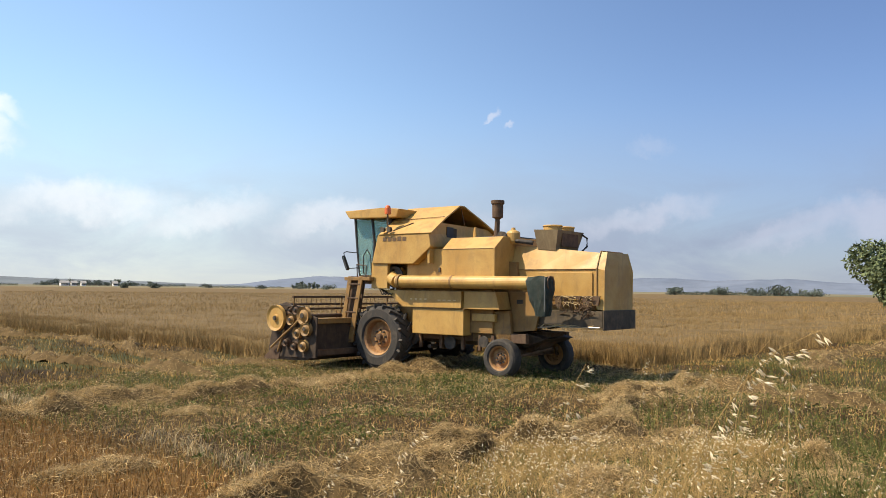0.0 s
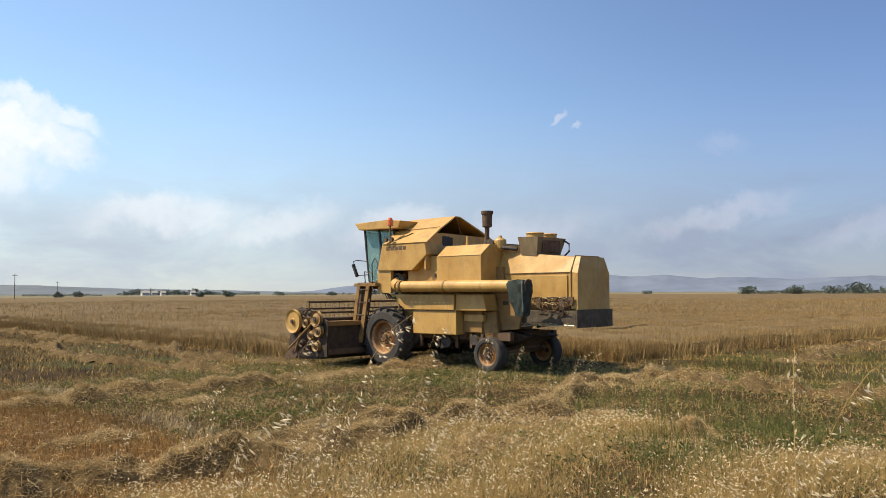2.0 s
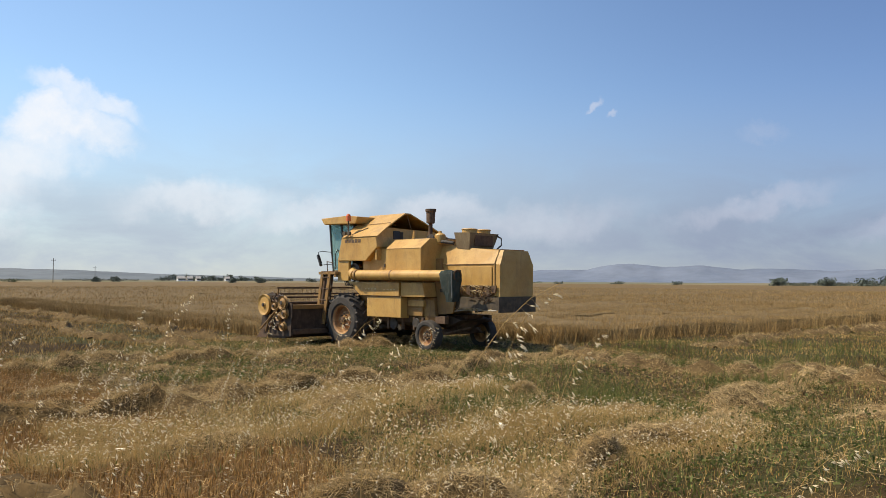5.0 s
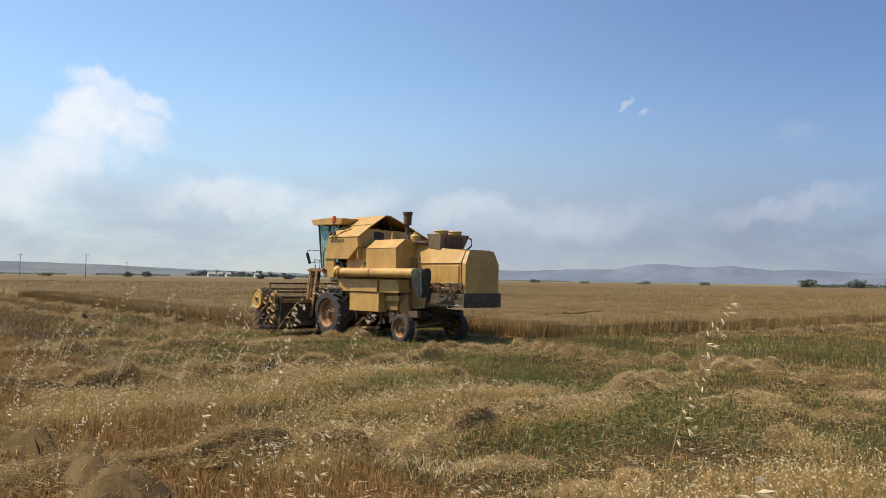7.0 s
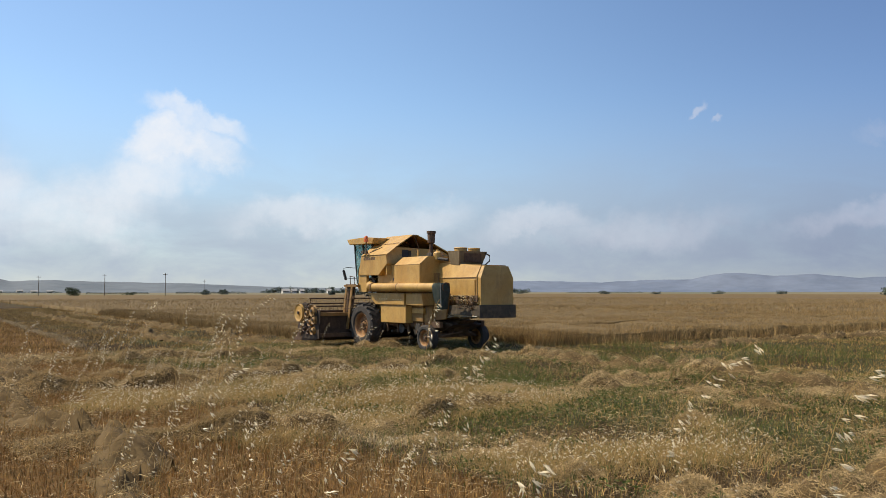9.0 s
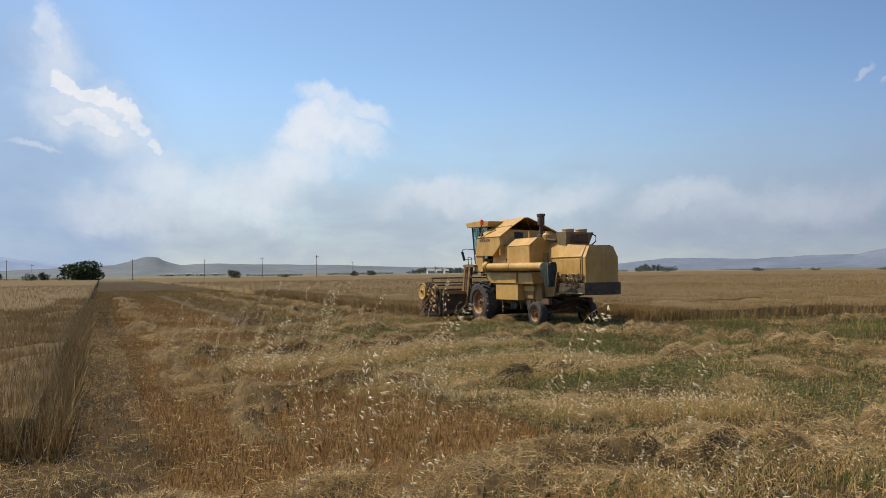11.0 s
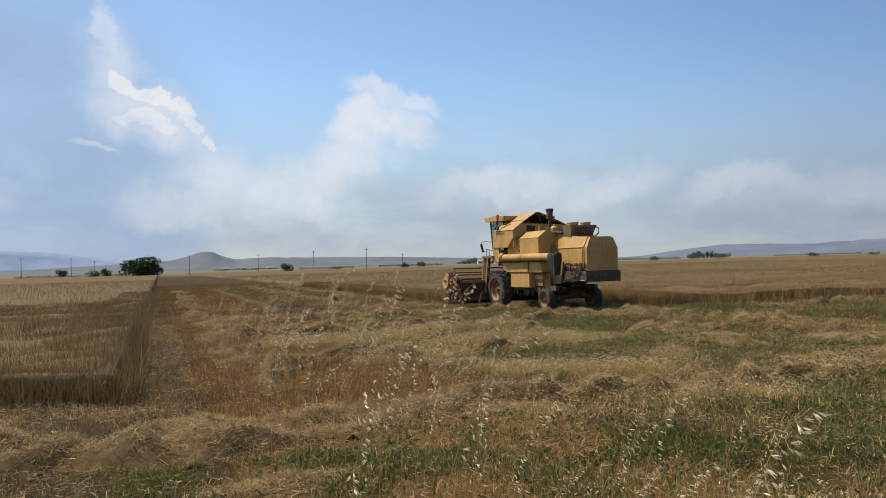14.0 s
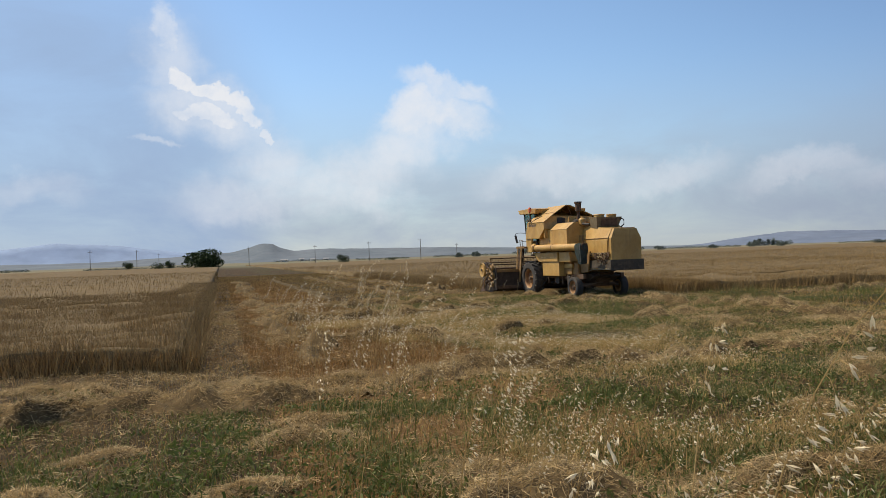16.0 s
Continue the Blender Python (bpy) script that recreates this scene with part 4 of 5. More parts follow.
# side boxes
b1 = part("side_box", prism([(3.06, 1.81), (2.50, 1.43), (0.84, 1.43), (0.84, 1.80)], -1.26, -0.74), YELLOW, combine)
for k in range(4):
    part("lettering_bar", box((-1.267, 2.22 - k * 0.14, 1.60), (-1.262, 2.28 - k * 0.14, 1.63), 0), PALE, b1)
for k in range(4):
    part("lettering_bar", box((-1.267, 1.40 - k * 0.14, 1.59), (-1.262, 1.48 - k * 0.14, 1.61), 0), PALE, b1)
part("side_box", prism([(0.82, 1.80), (0.82, 1.42), (-0.12, 1.42), (-0.02, 1.80)], -1.2, -0.74), YELLOW, combine)
b2 = part("tool_box", box((-1.22, 0.80, 0.84), (-0.74, 2.24, 1.40), 0.015), YELLOW, combine)
part("box_rim", box((-1.232, 0.78, 1.40), (-0.74, 2.26, 1.425), 0.005), OCHRE, b2)
part("small_box", box((-1.02, 0.12, 1.16), (-0.74, 0.72, 1.32)), YELLOW, combine)
part("rear_side_plate", prism([(-0.12, 1.80), (-0.2, 0.95), (-0.75, 1.0), (-0.95, 1.80)], -0.80, -0.73), OCHRE, combine)
part("vent_hole", box((-0.81, -0.45, 1.55), (-0.795, -0.30, 1.64), 0), DARK, combine)
part("rear_frame_plate", prism([(0.76, 1.14), (0.76, 0.72), (-0.26, 0.70), (-0.18, 1.40), (0.1, 1.40)], -0.92, -0.82), OCHRE, combine)
for y in (2.2, 1.6, 1.0, 0.55, 0.2):
    part("hanger", box((-0.98, y - 0.04, 0.52), (-0.92, y + 0.04, 0.86), 0.006), RUST, combine)
both(lambda s: part("shaft", tube([(s * 0.75, 1.9, 0.55), (s * 1.0, 1.9, 0.55)], 0.05, 8), DARK, combine))
for y, z, r in ((1.3, 0.66, 0.15), (0.4, 0.72, 0.12), (2.35, 0.70, 0.13)):
    part("pulley", lathe([(-1.04, 0.02), (-1.04, r), (-1.02, r * 0.86), (-1.0, r), (-1.0, 0.02)], (0, y, z), 0, 20), DARK, combine)
both(lambda s: part("right_panel" if s > 0 else "inner_panel", box((s * 0.95 - 0.03, 0.2, 0.9), (s * 0.95 + 0.03, 2.9, 1.95)), OCHRE, combine))

# unloading auger
auger = part("unloading_auger", tube([(-1.36, 2.58, 2.005), (-1.34, 1.0, 2.0), (-1.30, -1.36, 1.985)], 0.138, 24), YELLOW, combine)
part("elbow", tube([(-0.95, 2.78, 2.2), (-1.15, 2.84, 2.14), (-1.30, 2.78, 2.06), (-1.36, 2.60, 2.005)], 0.15, 20), YELLOW, auger)
part("elbow_ring", lathe([(2.46, 0.14), (2.46, 0.165), (2.52, 0.165), (2.52, 0.14)], (-1.36, 0, 2.005), 1, 24), OCHRE, auger)
part("elbow_housing", lathe([(-1.26, 0.24), (-1.30, 0.25), (-1.30, 0.20), (-1.20, 0.19), (-1.2, 0.05)], (0, 2.72, 2.1), 0, 24), DARK, auger)
part("auger_band", lathe([(0.98, 0.138), (0.98, 0.146), (1.03, 0.146), (1.03, 0.138)], (-1.338, 0, 2.0), 1, 24), OCHRE, auger)
part("auger_mouth", lathe([(-1.36, 0.145), (-1.42, 0.15), (-1.42, 0.11), (-1.38, 0.10), (-1.38, 0.01)], (-1.30, 0, 1.985), 1, 20), RUST, auger)


def canvas_chute():
    """A hanging canvas spout, creased and open below."""
    bm = bmesh.new()
    g = random.Random(2)
    rows = []
    for z, y0, y1, w_ in ((2.12, -0.92, -1.40, 0.15), (2.02, -0.90, -1.41, 0.17), (1.86, -0.97, -1.42, 0.17), (1.65, -1.02, -1.41, 0.16), (1.46, -1.08, -1.39, 0.14), (1.33, -1.13, -1.36, 0.13)):
        ring = []
        for k in range(16):
            a = k * math.tau / 16
            r = 1 + g.uniform(-0.09, 0.09)
            ca, sa = math.cos(a), math.sin(a)
            f = 1 / max(abs(ca), abs(sa)) ** 0.75
            ring.append((-1.31 + w_ * r * f * ca, (y0 + y1) / 2 + (y1 - y0) / 2 * r * f * sa, z + g.uniform(-0.015, 0.015)))
        rows.append(ring)
    loft(rows, caps=False, bm=bm)
    bmesh.ops.solidify(bm, geom=bm.faces[:], thickness=0.008)
    return bm


part("canvas_spout", canvas_chute(), CANVAS, auger, "dark green canvas spout hanging from the auger")
part("spout_stay", tube([(-1.49, -1.38, 2.10), (-1.47, -1.37, 1.42)], 0.008, 5), STEEL, auger)

# cab
cab = part("cab", box((-0.92, 3.25, 1.95), (0.92, 4.18, 2.16)), OCHRE, combine)
part("cab_roof", prism([(4.46, 3.72), (4.30, 3.53), (2.78, 3.50), (2.70, 3.70), (3.2, 3.745)], -1.22, 1.22, 0, 0.025), YELLOW, cab, "flat yellow cab roof with a jutting visor")
for s in (-1, 1):
    part("front_pillar", tube([(s * 0.93, 4.18, 2.14), (s * 0.95, 4.26, 2.8), (s * 0.97, 4.33, 3.54)], 0.03, 8), BLACK, cab)
    part("middle_pillar", tube([(s * 0.945, 3.74, 2.14), (s * 0.955, 3.68, 2.9), (s * 0.97, 3.76, 3.53)], 0.034, 8), BLACK, cab)
    part("rear_pillar", tube([(s * 0.93, 3.22, 2.14), (s * 0.96, 3.18, 3.53)], 0.04, 8), BLACK, cab)
    part("side_window", prism([(4.16, 2.17), (4.31, 3.52), (3.78, 3.52), (3.77, 2.17)], s * 0.945 - 0.006, s * 0.945 + 0.006, 0, 0), GLASS, cab)
    part("rear_side_window", prism([(3.70, 2.5), (3.74, 3.5), (3.22, 3.5), (3.24, 2.5)], s * 0.945 - 0.006, s * 0.945 + 0.006, 0, 0), GLASS, cab)
part("windscreen", loft([[(-0.92, 4.19, 2.17), (0.92, 4.19, 2.17), (0.92, 4.20, 2.17), (-0.92, 4.20, 2.17)], [(-0.95, 4.33, 3.53), (0.95, 4.33, 3.53), (0.95, 4.34, 3.53), (-0.95, 4.34, 3.53)]]), GLASS, cab)
part("cab_rear_wall", box((-0.93, 3.14, 1.95), (0.93, 3.2, 3.5), 0.01), DARK, cab)
part("steering_column", tube([(0, 3.95, 2.16), (0, 3.85, 2.75)], 0.04, 8), BLACK, cab)
part("driver_seat", prism([(3.35, 2.5), (3.4, 2.42), (3.8, 2.42), (3.8, 2.54), (3.5, 2.56), (3.42, 3.05), (3.32, 3.05)], -0.25, 0.25, 0, 0.03), BLACK, cab)
part("grab_rail", tube([(-0.99, 4.0, 2.2), (-1.03, 3.98, 2.62), (-1.03, 3.86, 2.78), (-1.03, 3.74, 2.62), (-0.99, 3.74, 2.2)], 0.014, 6), BLACK, cab)
mirror = part("mirror_bracket", tube([(-0.97, 4.22, 2.70), (-1.3, 4.3, 2.72), (-1.52, 4.16, 2.68), (-1.50, 4.1, 2.3), (-0.96, 4.2, 2.34)], 0.012, 6), BLACK, cab)
part("mirror", prism([(4.16, 2.62), (4.0, 2.30), (4.04, 2.26), (4.2, 2.58)], -1.56, -1.47, 0, 0.012), BLACK, cab)
beacon = part("beacon_pole", tube([(-1.42, 2.86, 3.06), (-1.42, 2.86, 3.58)], 0.02, 8), RUST, combine)
part("beacon", lathe([(3.55, 0.03), (3.56, 0.075), (3.70, 0.07), (3.75, 0.05), (3.77, 0.01)], (-1.42, 2.86, 0), 2, 16), BEACON, beacon, "orange warning beacon")
for y in (2.95, 2.75):
    part("work_light", lathe([(-1.42, 0.02), (-1.44, 0.055), (-1.52, 0.065), (-1.52, 0.01)], (0, y, 3.2), 0, 12), GREY, combine)

# platform, ladder and rails
part("platform", box((-1.55, 3.28, 2.02), (-0.9, 4.1, 2.10)), OCHRE, combine)
ladder = part("ladder", prism([(3.62, 2.12), (3.50, 2.12), (3.80, 0.56), (3.96, 0.56)], -1.55, -1.51), OCHRE, combine, "rusty yellow access ladder")
part("stile", prism([(3.98, 2.12), (3.86, 2.12), (4.14, 0.56), (4.26, 0.56)], -1.55, -1.51), OCHRE, ladder)
for k in range(5):
    z = 0.60 + k * 0.33
    y = 3.86 - (z - 0.56) * 0.19
    part("rung", box((-1.56, y - 0.02, z), (-1.42, y + 0.33, z + 0.03), 0.006), RUST, ladder)
part("ladder_back", prism([(3.98, 2.12), (3.50, 2.12), (3.80, 0.60), (4.22, 0.60)], -1.44, -1.42, 0, 0), RUST, ladder)
part("handrail", tube([(-1.55, 3.4, 2.1), (-1.56, 3.38, 2.36), (-1.54, 3.7, 2.4), (-1.5, 3.72, 2.1)], 0.016, 6), RUST, combine)
for k in range(4):
    part("hydraulic_hose", tube([(-1.2 + 0.05 * k, 3.35, 1.95 - 0.04 * k), (-1.3, 3.1 - 0.1 * k, 1.70), (-1.1, 2.9, 1.86)], 0.016, 6), DARK, combine)

# exhaust stack, filter and cooling box on the engine deck
stack = part("exhaust_stack", tube([(-0.42, 0.50, 2.95), (-0.43, 0.48, 3.2), (-0.44, 0.46, 3.46)], [0.075, 0.06, 0.055], 12), RUST, combine)
part("exhaust_cap", lathe([(3.42, 0.06), (3.45, 0.12), (3.74, 0.125), (3.76, 0.15), (3.83, 0.15), (3.83, 0.05)], (-0.44, 0.46, 0), 2, 18), RUST, stack, "rusty drum-shaped air intake cap")
part("filter_canister", lathe([(2.84, 0.12), (2.9, 0.15), (3.08, 0.15), (3.12, 0.12), (3.15, 0.05), (3.2, 0.04), (3.2, 0.01)], (-0.55, -0.03, 0), 2, 18), YELLOW, combine)
part("pipe", tube([(-0.55, 0.2, 3.0), (-0.6, 0.0, 2.92), (-0.6, -0.2, 2.90), (-0.5, -0.5, 2.86)], 0.05, 10), DARK, combine)
part("breather", tube([(-0.6, 0.95, 2.98), (-0.6, 0.95, 3.24)], [0.06, 0.035], 10), YELLOW, combine)
part("engine_block", box((-0.7, 0.0, 2.93), (0.5, 0.9, 3.02), 0.02), DARK, combine)
part("fan_pulley", lathe([(-0.80, 0.02), (-0.80, 0.13), (-0.77, 0.11), (-0.74, 0.13), (-0.74, 0.02)], (0, 0.12, 2.98), 0, 16), DARK, combine)
cooler = part("cooling_box", loft([[(-0.50, -0.62, 2.72), (0.42, -0.62, 2.72), (0.42, -1.06, 2.68), (-0.50, -1.06, 2.68)], [(-0.56, -0.56, 3.14), (0.58, -0.56, 3.14), (0.58, -1.14, 3.12), (-0.56, -1.14, 3.12)]]), GREYBROWN, combine, "dusty brown cooling box with two round caps")
part("box_side", box((-0.35, -1.13, 2.78), (0.35, -1.10, 3.06), 0.005), RUST, cooler)
for x_, r in ((-0.27, 0.2), (0.28, 0.19)):
    part("round_cap", lathe([(3.12, r), (3.20, r), (3.22, r + 0.02), (3.24, r), (3.24, 0.02)], (x_, -0.85, 0), 2, 22), YELLOW, cooler)
part("hose", tube([(0.5, -1.12, 3.08), (0.62, -1.2, 3.0), (0.62, -1.2, 2.82), (0.48, -1.15, 2.70)], 0.022, 8), DARK, cooler)


# wheels
def wheel(name, centre, radius, width, rim_r, side, lugs):
    """A tyre with lugs on a dished rim; side is the way the rim faces."""
    cx, cy, cz = centre
    root = part(name, lathe([(-side * width * 0.38, rim_r * 0.7), (-side * width * 0.38, rim_r * 0.97), (side * width * 0.36, rim_r * 0.97)], (cx, cy, cz), 0, 28, caps=False), RIM, combine)
    w2 = width / 2
    prof = [(-w2 * 0.8, rim_r), (-w2, rim_r * 1.12), (-w2, radius * 0.86), (-w2 * 0.8, radius * 0.96), (0, radius * 0.985), (w2 * 0.8, radius * 0.96), (w2, radius * 0.86), (w2, rim_r * 1.12), (w2 * 0.8, rim_r)]
    part("tyre", lathe(prof, (cx, cy, cz), 0, 44, caps=False), TYRE, root)
    lug_mesh = None
    for k in range(lugs):
        for s in (-1, 1):
            a = (k + 0.5 * (s > 0)) * math.tau / lugs
            if lug_mesh is None:
                lug_mesh = part("lug", box((-w2 * 0.62, -0.03, -0.045), (w2 * 0.62, 0.03, 0.045), 0.008), TYRE, root)
                lug = lug_mesh
            else:
                lug = new("lug", lug_mesh.data)
                lug.parent = root
            lug.matrix_local = Matrix.Translation((cx, cy, cz)) @ Matrix.Rotation(a, 4, "X") @ Matrix.Translation((s * w2 * 0.5, 0, radius * 0.965)) @ Matrix.Rotation(s * radians(40), 4, "Z")
    dish = [(side * w2 * 0.78, rim_r * 1.02), (side * w2 * 0.86, rim_r * 1.0), (side * w2 * 0.7, rim_r * 0.9), (side * w2 * 0.15, rim_r * 0.84), (side * w2 * 0.05, rim_r * 0.6), (side * w2 * 0.3, rim_r * 0.5), (side * w2 * 0.3, rim_r * 0.3), (side * w2 * 0.42, rim_r * 0.26), (side * w2 * 0.42, rim_r * 0.02)]
    bm = lathe(dish, (cx, cy, cz), 0, 28, caps=False)
    part("rim", bm, RIM, root)
    part("hub", lathe([(side * w2 * 0.4, rim_r * 0.2), (side * w2 * 0.75, rim_r * 0.17), (side * w2 * 0.8, 0.01)], (cx, cy, cz), 0, 16), RUST, root)
    for k in range(8):
        a = k * math.tau / 8
        c = (cx, cy + rim_r * 0.38 * math.cos(a), cz + rim_r * 0.38 * math.sin(a))
        part("bolt", lathe([(side * w2 * 0.35, 0.022), (side * w2 * 0.56, 0.022), (side * w2 * 0.56, 0.002)], c, 0, 6), DARK, root)


wheel("front_wheel", (-1.27, 3.08, 0.72), 0.74, 0.46, 0.42, -1, 18)
wheel("front_wheel", (1.27, 3.08, 0.72), 0.74, 0.46, 0.42, 1, 18)
wheel("rear_wheel", (-0.98, -0.06, 0.40), 0.42, 0.30, 0.26, -1, 0)
wheel("rear_wheel", (0.98, -0.22, 0.40), 0.42, 0.30, 0.26, 1, 0)
part("front_axle", tube([(-1.2, 3.08, 0.72), (1.2, 3.08, 0.72)], 0.11, 10), RUST, combine)
part("rear_axle", box((-0.9, -0.22, 0.40), (0.9, -0.06, 0.56), 0.02), RUST, combine)
part("axle_bracket", prism([(0.5, 0.95), (0.0, 0.5), (-0.4, 0.5), (-0.9, 0.95)], -0.3, 0.3), RUST, combine)
both(lambda s: part("tie_rod", tube([(s * 0.85, -0.3, 0.42), (s * 0.1, -0.75, 0.6)], 0.03, 8), RUST, combine))

# feeder house and header
part("feeder_house", loft([[(-0.6, 3.0, 0.9), (0.6, 3.0, 0.9), (0.6, 3.0, 1.6), (-0.6, 3.0, 1.6)], [(-0.6, 4.1, 0.35), (0.6, 4.1, 0.35), (0.6, 4.1, 0.95), (-0.6, 4.1, 0.95)]]), OCHRE, combine)
HL, HR = -2.62, 2.40
header = part("header", prism([(3.92, 0.28), (3.92, 1.05), (3.98, 1.05), (4.05, 0.45), (4.4, 0.26), (5.05, 0.20), (5.05, 0.15), (4.2, 0.18)], HL, HR, 0, 0), GRIME_SHADED, combine, "wide grain header with a bat reel")
part("back_beam", box((HL, 3.86, 1.02), (HR, 3.99, 1.14)), OCHRE, header)
part("lower_beam", box((HL, 3.84, 0.30), (HR, 3.95, 0.44)), RUST, header)
for s_, x in ((-1, HL), (1, HR)):
    part("end_plate", prism([(3.86, 0.24), (3.86, 1.16), (4.4, 1.3), (4.9, 1.50), (5.2, 1.42), (5.36, 0.9), (5.5, 0.35), (5.1, 0.16)], x - 0.02, x + 0.02), GRIME_SHADED, header)
    part("divider", prism([(5.1, 0.16), (5.0, 0.5), (5.3, 0.45), (5.7, 0.12)], x - 0.05, x + 0.05), RUST, header)
# intake auger with a screw
bm = tube([(HL + 0.05, 4.35, 0.62), (HR - 0.05, 4.35, 0.62)], 0.14, 14)
part("intake_auger", bm, RUST, header)
bm = bmesh.new()
prev = None
for k in range(int((HR - HL - 0.2) / 0.03)):
    a = k * 0.42
    x = HL + 0.1 + k * 0.03
    c = (math.cos(a), math.sin(a))
    now = (bm.verts.new((x, 4.35 + 0.13 * c[0], 0.62 + 0.13 * c[1])), bm.verts.new((x, 4.35 + 0.25 * c[0], 0.62 + 0.25 * c[1])))
    if prev:
        bm.faces.new((prev[0], prev[1], now[1], now[0]))
    prev = now
bmesh.ops.solidify(bm, geom=bm.faces[:], thickness=0.006)
part("auger_flight", bm, RUST, header)
# reel: a shaft, spiders and six bats with tines
RY, RZ, RR = 4.86, 1.16, 0.46
part("reel_shaft", tube([(HL + 0.05, RY, RZ), (HR - 0.05, RY, RZ)], 0.05, 10), RUST, header)
for k in range(6):
    a = radians(96 + 60 * k)
    y, z = RY + RR * math.cos(a), RZ + RR * math.sin(a)
    bm = box((HL + 0.1, y - 0.03, z - 0.025), (HR - 0.1, y + 0.03, z + 0.025), 0.008)
    for q in range(30):
        x = HL + 0.2 + q * (HR - HL - 0.4) / 29
        tube([(x, y, z), (x, y - 0.03, z - 0.2)], 0.006, 4, bm)
    part("reel_bat", bm, RUST, header, "reel bat with spring tines")
for x in (HL + 0.15, -0.9, 0.8, HR - 0.15):
    for k in range(6):
        a = radians(96 + 60 * k)
        part("reel_arm", tube([(x, RY, RZ), (x, RY + RR * math.cos(a), RZ + RR * math.sin(a))], 0.02, 6), OCHRE, header)
both(lambda s: part("reel_lift_arm", tube([((HL if s < 0 else HR) + s * -0.07, 3.95, 1.10), ((HL if s < 0 else HR) + s * -0.07, RY, RZ + 0.02)], 0.035, 8), OCHRE, header))
# drive on the left end
part("drive_disc", lathe([(-2.80, 0.02), (-2.80, 0.07), (-2.77, 0.09), (-2.77, 0.24), (-2.80, 0.30), (-2.72, 0.31), (-2.70, 0.02)], (0, 5.10, 1.12), 0, 32), YELLOW, header, "round yellow drive disc")
part("disc_hub", lathe([(-2.83, 0.01), (-2.83, 0.05), (-2.78, 0.06)], (0, 5.10, 1.12), 0, 12), DARK, header)
for y, z, r in ((4.20, 1.20, 0.20), (4.62, 1.10, 0.13), (4.45, 1.33, 0.11), (4.12, 0.90, 0.16), (4.40, 0.80, 0.13), (4.78, 0.58, 0.10), (4.2, 0.52, 0.14), (4.5, 0.5, 0.1), (4.65, 1.32, 0.07)):
    p_ = part("pulley", lathe([(-2.76, 0.02), (-2.78, r * 0.3), (-2.74, r * 0.7), (-2.77, r), (-2.72, r * 0.85), (-2.67, r), (-2.66, 0.02)], (0, y, z), 0, 22), OCHRE if r > 0.12 else RUST, header)
    part("pulley_hub", lathe([(-2.80, 0.01), (-2.80, r * 0.28), (-2.76, r * 0.32)], (0, y, z), 0, 10), DARK, header)
part("push_bar", tube([(-2.74, 5.3, 0.42), (-2.74, 4.5, 0.98), (-2.72, 4.25, 1.2)], 0.028, 8), OCHRE, header)
part("push_bar", tube([(-2.74, 5.05, 0.34), (-2.72, 4.86, 0.85)], 0.024, 8), OCHRE, header)
part("drive_belt", tube([(-2.71, 4.20, 1.40), (-2.71, 5.1, 1.43), (-2.71, 5.1, 0.81), (-2.71, 4.12, 0.74), (-2.71, 4.0, 1.1), (-2.71, 4.20, 1.40)], 0.012, 6), DARK, header)
part("end_guard", prism([(3.86, 0.25), (3.86, 0.75), (4.25, 0.8), (4.9, 0.5), (5.1, 0.22)], -2.66, -2.645), GRIME_SHADED, header)


# ---- wild oats by the camera's way ----
def spikelet(bm, hang, d, u, size):
    """One open husk: two long narrow boat-shaped bracts that part at the tip."""
    for s in (-1, 1):
        o = u * s
        n_ = d.cross(u) * size * 0.11
        root_, tip = bm.verts.new(hang), bm.verts.new(hang + d * size + o * size * 0.16)
        keel = bm.verts.new(hang + d * size * 0.42 + o * size * 0.17)
        rim_a = bm.verts.new(hang + d * size * 0.45 + o * size * 0.03 + n_)
        rim_b = bm.verts.new(hang + d * size * 0.45 + o * size * 0.03 - n_)
        bm.faces.new((root_, keel, rim_a))
        bm.faces.new((keel, tip, rim_a))
        bm.faces.new((root_, rim_b, keel))
        bm.faces.new((keel, rim_b, tip))


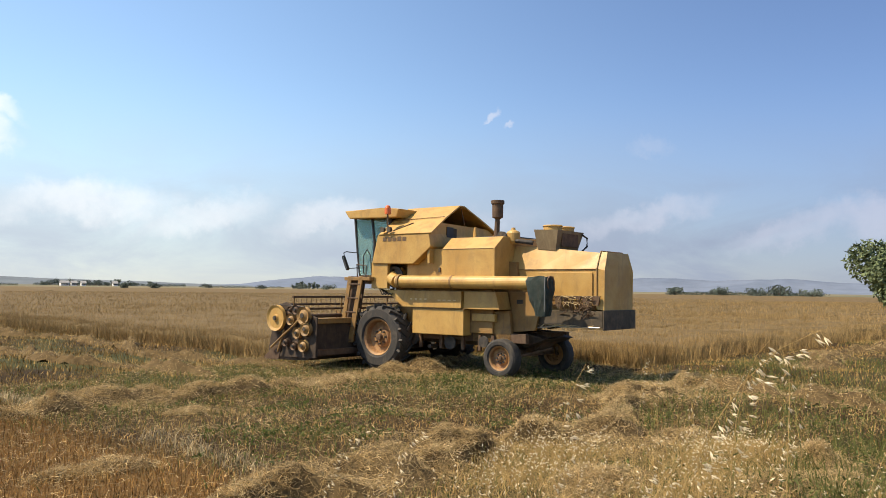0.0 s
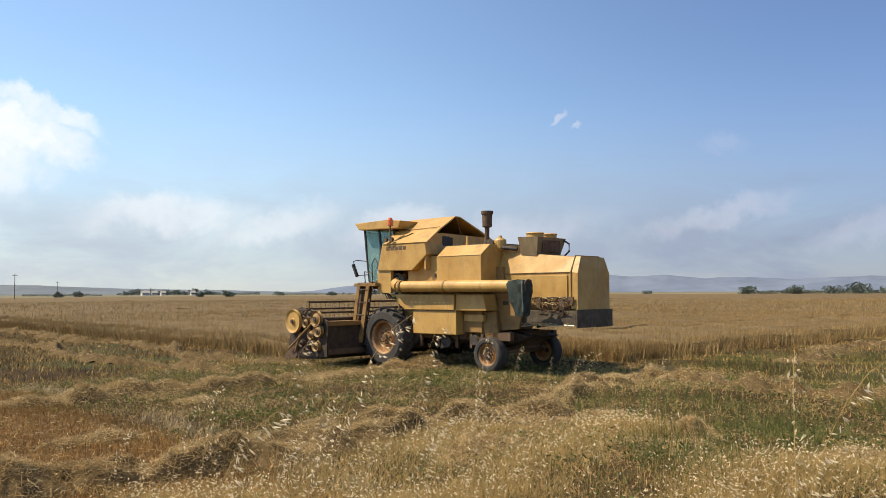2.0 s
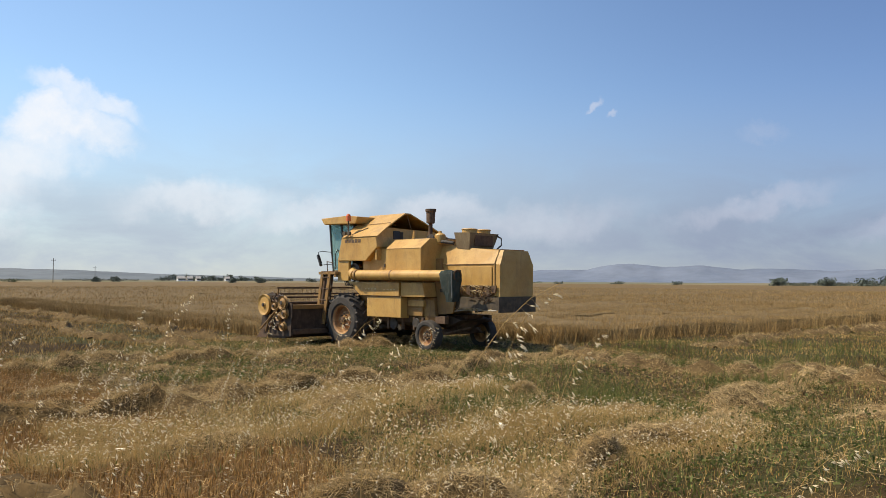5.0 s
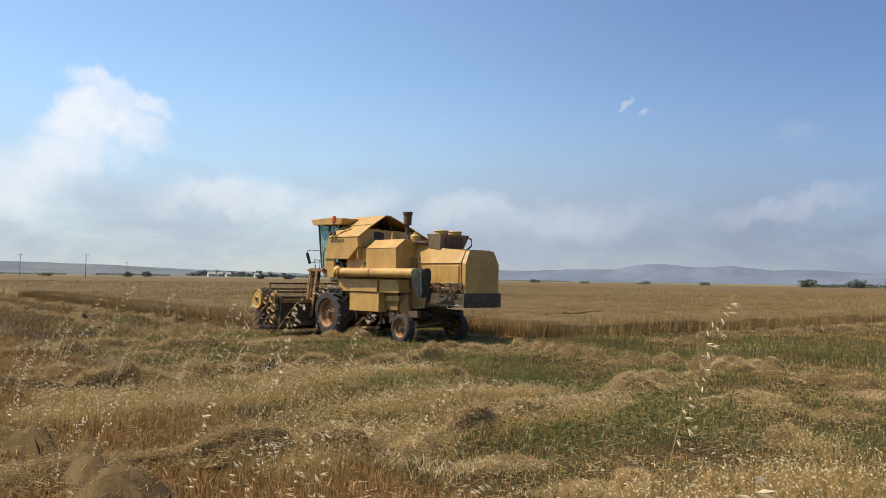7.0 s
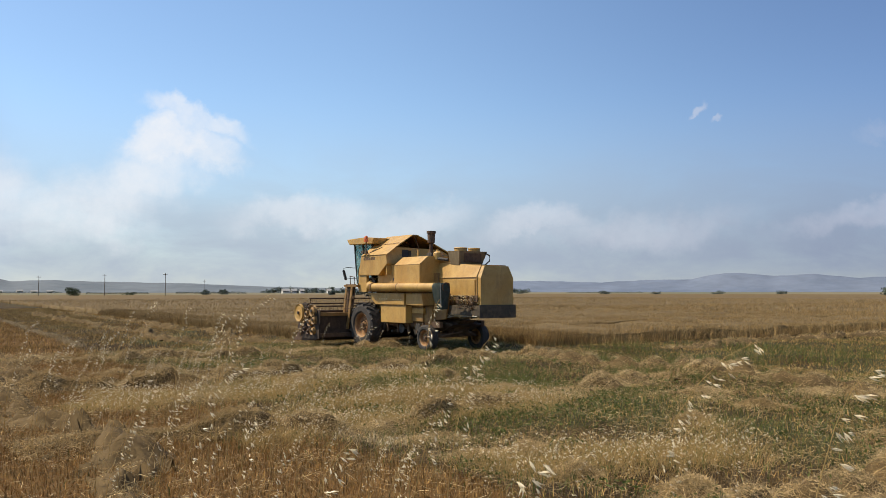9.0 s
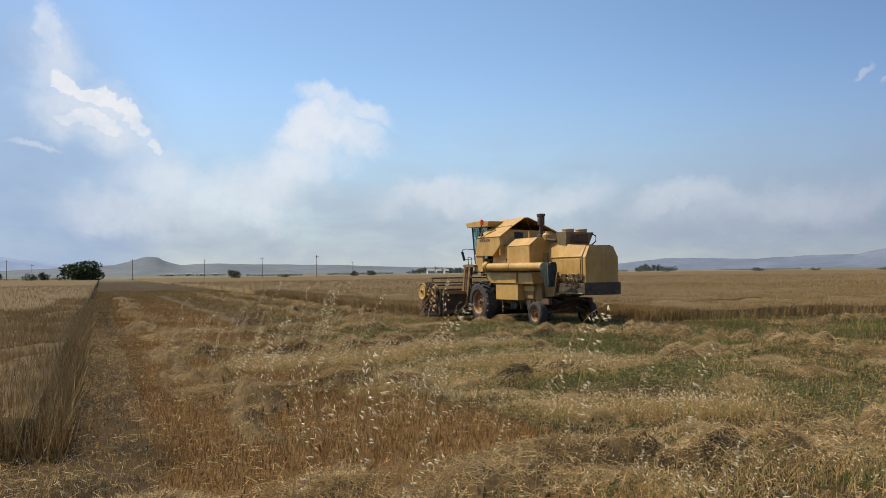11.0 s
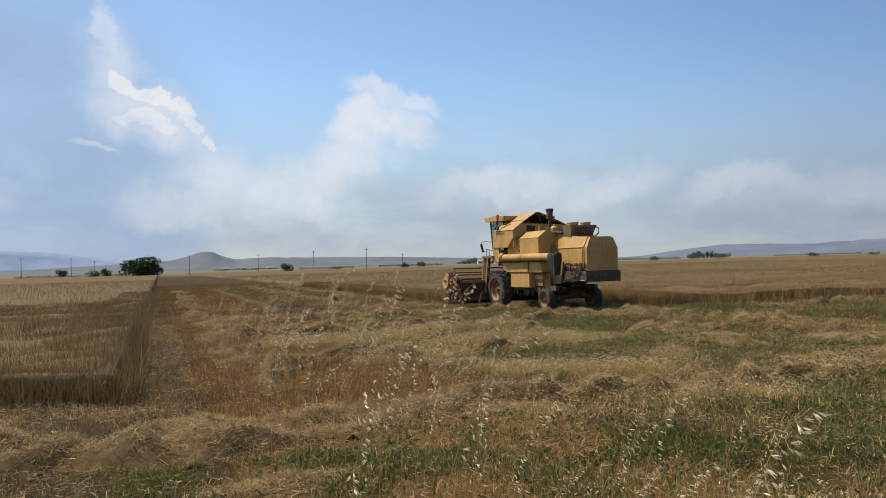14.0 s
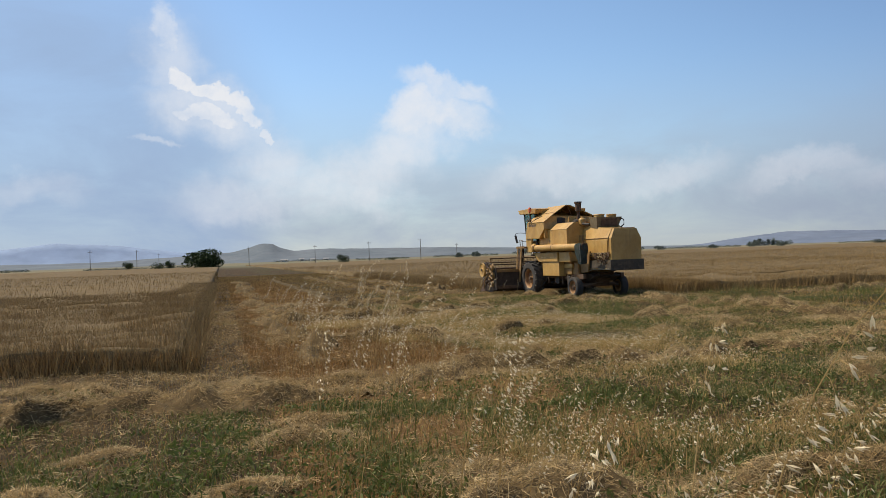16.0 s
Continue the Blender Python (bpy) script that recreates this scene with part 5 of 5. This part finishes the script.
def oat_plant(name, seed, tall):
    """One arching stem with long pale husks hanging along its outer half."""
    g = random.Random(seed)
    root = thing(name, Matrix.Identity(4), "dry wild oat stalk with pale drooping husks", "wild oats", "wild oats beside the headland")
    stem, husk = bmesh.new(), bmesh.new()
    a = -0.5 + g.uniform(-0.9, 0.9)
    reach, h = tall * g.uniform(0.10, 0.30), tall * g.uniform(0.9, 1.0)
    fs = [k / 10 for k in range(11)]
    pts = [Vector((math.cos(a) * reach * f ** 2.2 + 0.012 * math.sin(9 * f + seed), math.sin(a) * reach * f ** 2.2 + 0.012 * math.cos(7 * f + seed), h * (f - 0.16 * f ** 5))) for f in fs]
    tube(pts, [0.0026 - 0.0019 * f for f in fs], 5, stem)
    count = g.randint(20, 32)
    for q in range(count):
        f = 0.56 + 0.435 * (q + g.uniform(0, 0.7)) / count
        i = min(int(f * 10), 9)
        base = pts[i].lerp(pts[i + 1], f * 10 - i)
        b = a + g.uniform(-1.3, 1.3)
        arm = g.uniform(0.008, 0.045) * (1.6 - f)
        hang = base + Vector((math.cos(b) * arm, math.sin(b) * arm, g.uniform(-0.03, 0.005)))
        tube([base, (base + hang) / 2 + Vector((0, 0, 0.008)), hang], 0.0006, 3, stem)
        d = Vector((g.uniform(-0.6, 0.6) + math.cos(a) * 0.7, g.uniform(-0.6, 0.6) + math.sin(a) * 0.7, g.uniform(-0.9, 0.0))).normalized()
        u = d.cross(Vector((g.uniform(-1, 1), g.uniform(-1, 1), 0.2))).normalized()
        spikelet(husk, hang, d, u, g.uniform(0.019, 0.029))
    part("stem", stem, OATSTEM, root)
    tagged(part("panicle", husk, OAT, root), kind="stuff")
    return root


kinds = [oat_plant("wild_oat", 300 + k, 1.5) for k in range(16)]
g = random.Random(11)
spots = []
# stalks beside the way: how many to a metre, x and y ranges, sizes
for share, x0, x1, y0, y1, lo, hi in ((2.2, 0.9, 1.8, -12.8, 0.0, 0.95, 1.2), (10, 2.0, 4.6, 0.9, 3.4, 0.78, 1.12), (3, 4.5, 8.5, 2.0, 4.4, 0.75, 1.0), (1.8, 1.9, 3.8, -12.6, 0.9, 0.74, 1.08),
                                      (5, 1.0, 2.4, -16.9, -12.6, 0.74, 1.06), (5, 2.0, 3.6, 1.0, 3.0, 0.74, 0.9), (4, 2.0, 3.6, -3.2, -1.0, 0.72, 0.88),
                                      (4, 2.0, 3.4, -7.0, -4.6, 0.72, 0.88), (4, 1.8, 3.2, -10.2, -8.2, 0.7, 0.86), (5, 1.5, 2.8, -15.6, -13.0, 0.68, 0.86)):
    spots += [(g.uniform(x0, x1), g.uniform(y0, y1), g.uniform(lo, hi)) for _ in range(int(share * (y1 - y0)))]
# the tallest stalks, standing by themselves: x, y, size
spots += [(2.72, 1.53, 1.44), (3.32, 1.48, 1.44), (2.5, 1.78, 1.32), (3.74, 1.33, 1.37), (2.89, -1.08, 1.43), (2.54, -2.79, 1.53), (2.61, -3.12, 1.47), (3.1, -3.01, 1.36), (1.17, -1.53, 1.18), (0.8, -1.47, 1.1), (2.87, -1.19, 1.36), (3.0, -1.57, 1.32), (2.86, -6.25, 1.44), (0.9, -7.43, 1.33), (2.13, -7.35, 1.41), (2.3, -7.46, 1.41), (2.74, -8.29, 1.48), (1.08, -9.48, 1.37), (2.23, -9.49, 1.42), (2.6, -9.94, 1.3), (0.7, -9.47, 1.2), (0.92, -13.47, 1.35), (0.69, -13.38, 1.25), (1.46, -14.53, 1.28), (0.97, -15.52, 1.27), (1.24, -17.09, 1.51), (1.22, -16.97, 1.34), (0.9, -16.78, 1.26), (1.65, -16.88, 1.11)]
for k, (x, y, size) in enumerate(spots):
    m = Matrix.Translation((x, y, float(swell(x, y)) - 0.01)) @ Matrix.Rotation(g.uniform(-0.5, 0.5), 4, "Z")
    if k < len(kinds):
        ob = kinds[k]
        ob.scale = (size,) * 3
        ob.matrix_basis = m @ Matrix.Diagonal((size, size, size, 1))
    else:
        ob = copy_thing(kinds[k % len(kinds)], m)
        ob.scale = (size,) * 3


# bands of tangled dry grass and lodged oats across the headland
def oat_tangle(y0, x0, x1, seed, dense):
    g_ = np.random.default_rng(seed)
    n = int(1900 * dense * (x1 - x0))
    x = g_.uniform(x0, x1, n)
    p_ = np.c_[x, y0 + 0.13 * (x - x0) + 0.3 * np.sin(1.1 * x + seed) + g_.normal(0, 0.36, n)]
    p_ = p_[g_.random(n) < 0.15 + 0.85 * patchy(p_[:, 0], p_[:, 1], 2.4, seed)]
    blades("dry_grass", "tangled dry grass and bent oat stems across the headland", p_, (0.08, 0.3), (0.003, 0.006), 1.0, OATSTEM, None, "wild oats", 0.2)
    green = p_[::9] + g_.normal(0, 0.16, (len(p_[::9]), 2))
    blades("green_grass", "olive green grass among the dry oats", green, (0.08, 0.25), (0.004, 0.009), 0.6, WEED, None, "grass", 0.12)
    q = p_[g_.random(len(p_)) < 0.12]
    bm = bmesh.new()
    pick = random.Random(seed)
    for px, py in q[:1500]:
        d = Vector((pick.uniform(-1, 1), pick.uniform(-1, 1), pick.uniform(-0.9, 0.1))).normalized()
        u = d.cross(Vector((pick.uniform(-1, 1), pick.uniform(-1, 1), 0.3))).normalized()
        spikelet(bm, Vector((px, py, float(swell(px, py)) + pick.uniform(0.08, 0.28))), d, u, pick.uniform(0.026, 0.04))
    tagged(part("oat_husks", bm, OAT, None, "pale dry oat husks hanging over tangled grass"), category="wild oats", kind="stuff")


for k, (y0, x0, x1, dense) in enumerate(((2.6, 2.0, 9.5, 2.2), (4.2, 2.6, 8.0, 1.5), (0.6, 4.2, 10.0, 1.8), (-1.0, 3.4, 9.0, 2.0), (-4.6, 4.8, 9.0, 1.9), (-8.2, 4.0, 8.0, 0.7), (-12.2, 2.6, 6.5, 0.8), (-15.2, 1.6, 5.0, 1.0))):
    oat_tangle(y0, x0, x1, 520 + k, dense)

p = scatter(1800, 6.5, 11.0, 1.6, 3.2)
p = p[patchy(p[:, 0], p[:, 1], 1.7, 93) > 0.4]
blades("verge_grass", "tall olive green grass on the verge", p, (0.12, 0.42), (0.004, 0.009), 0.5, WEED, None, "grass", 0.15)
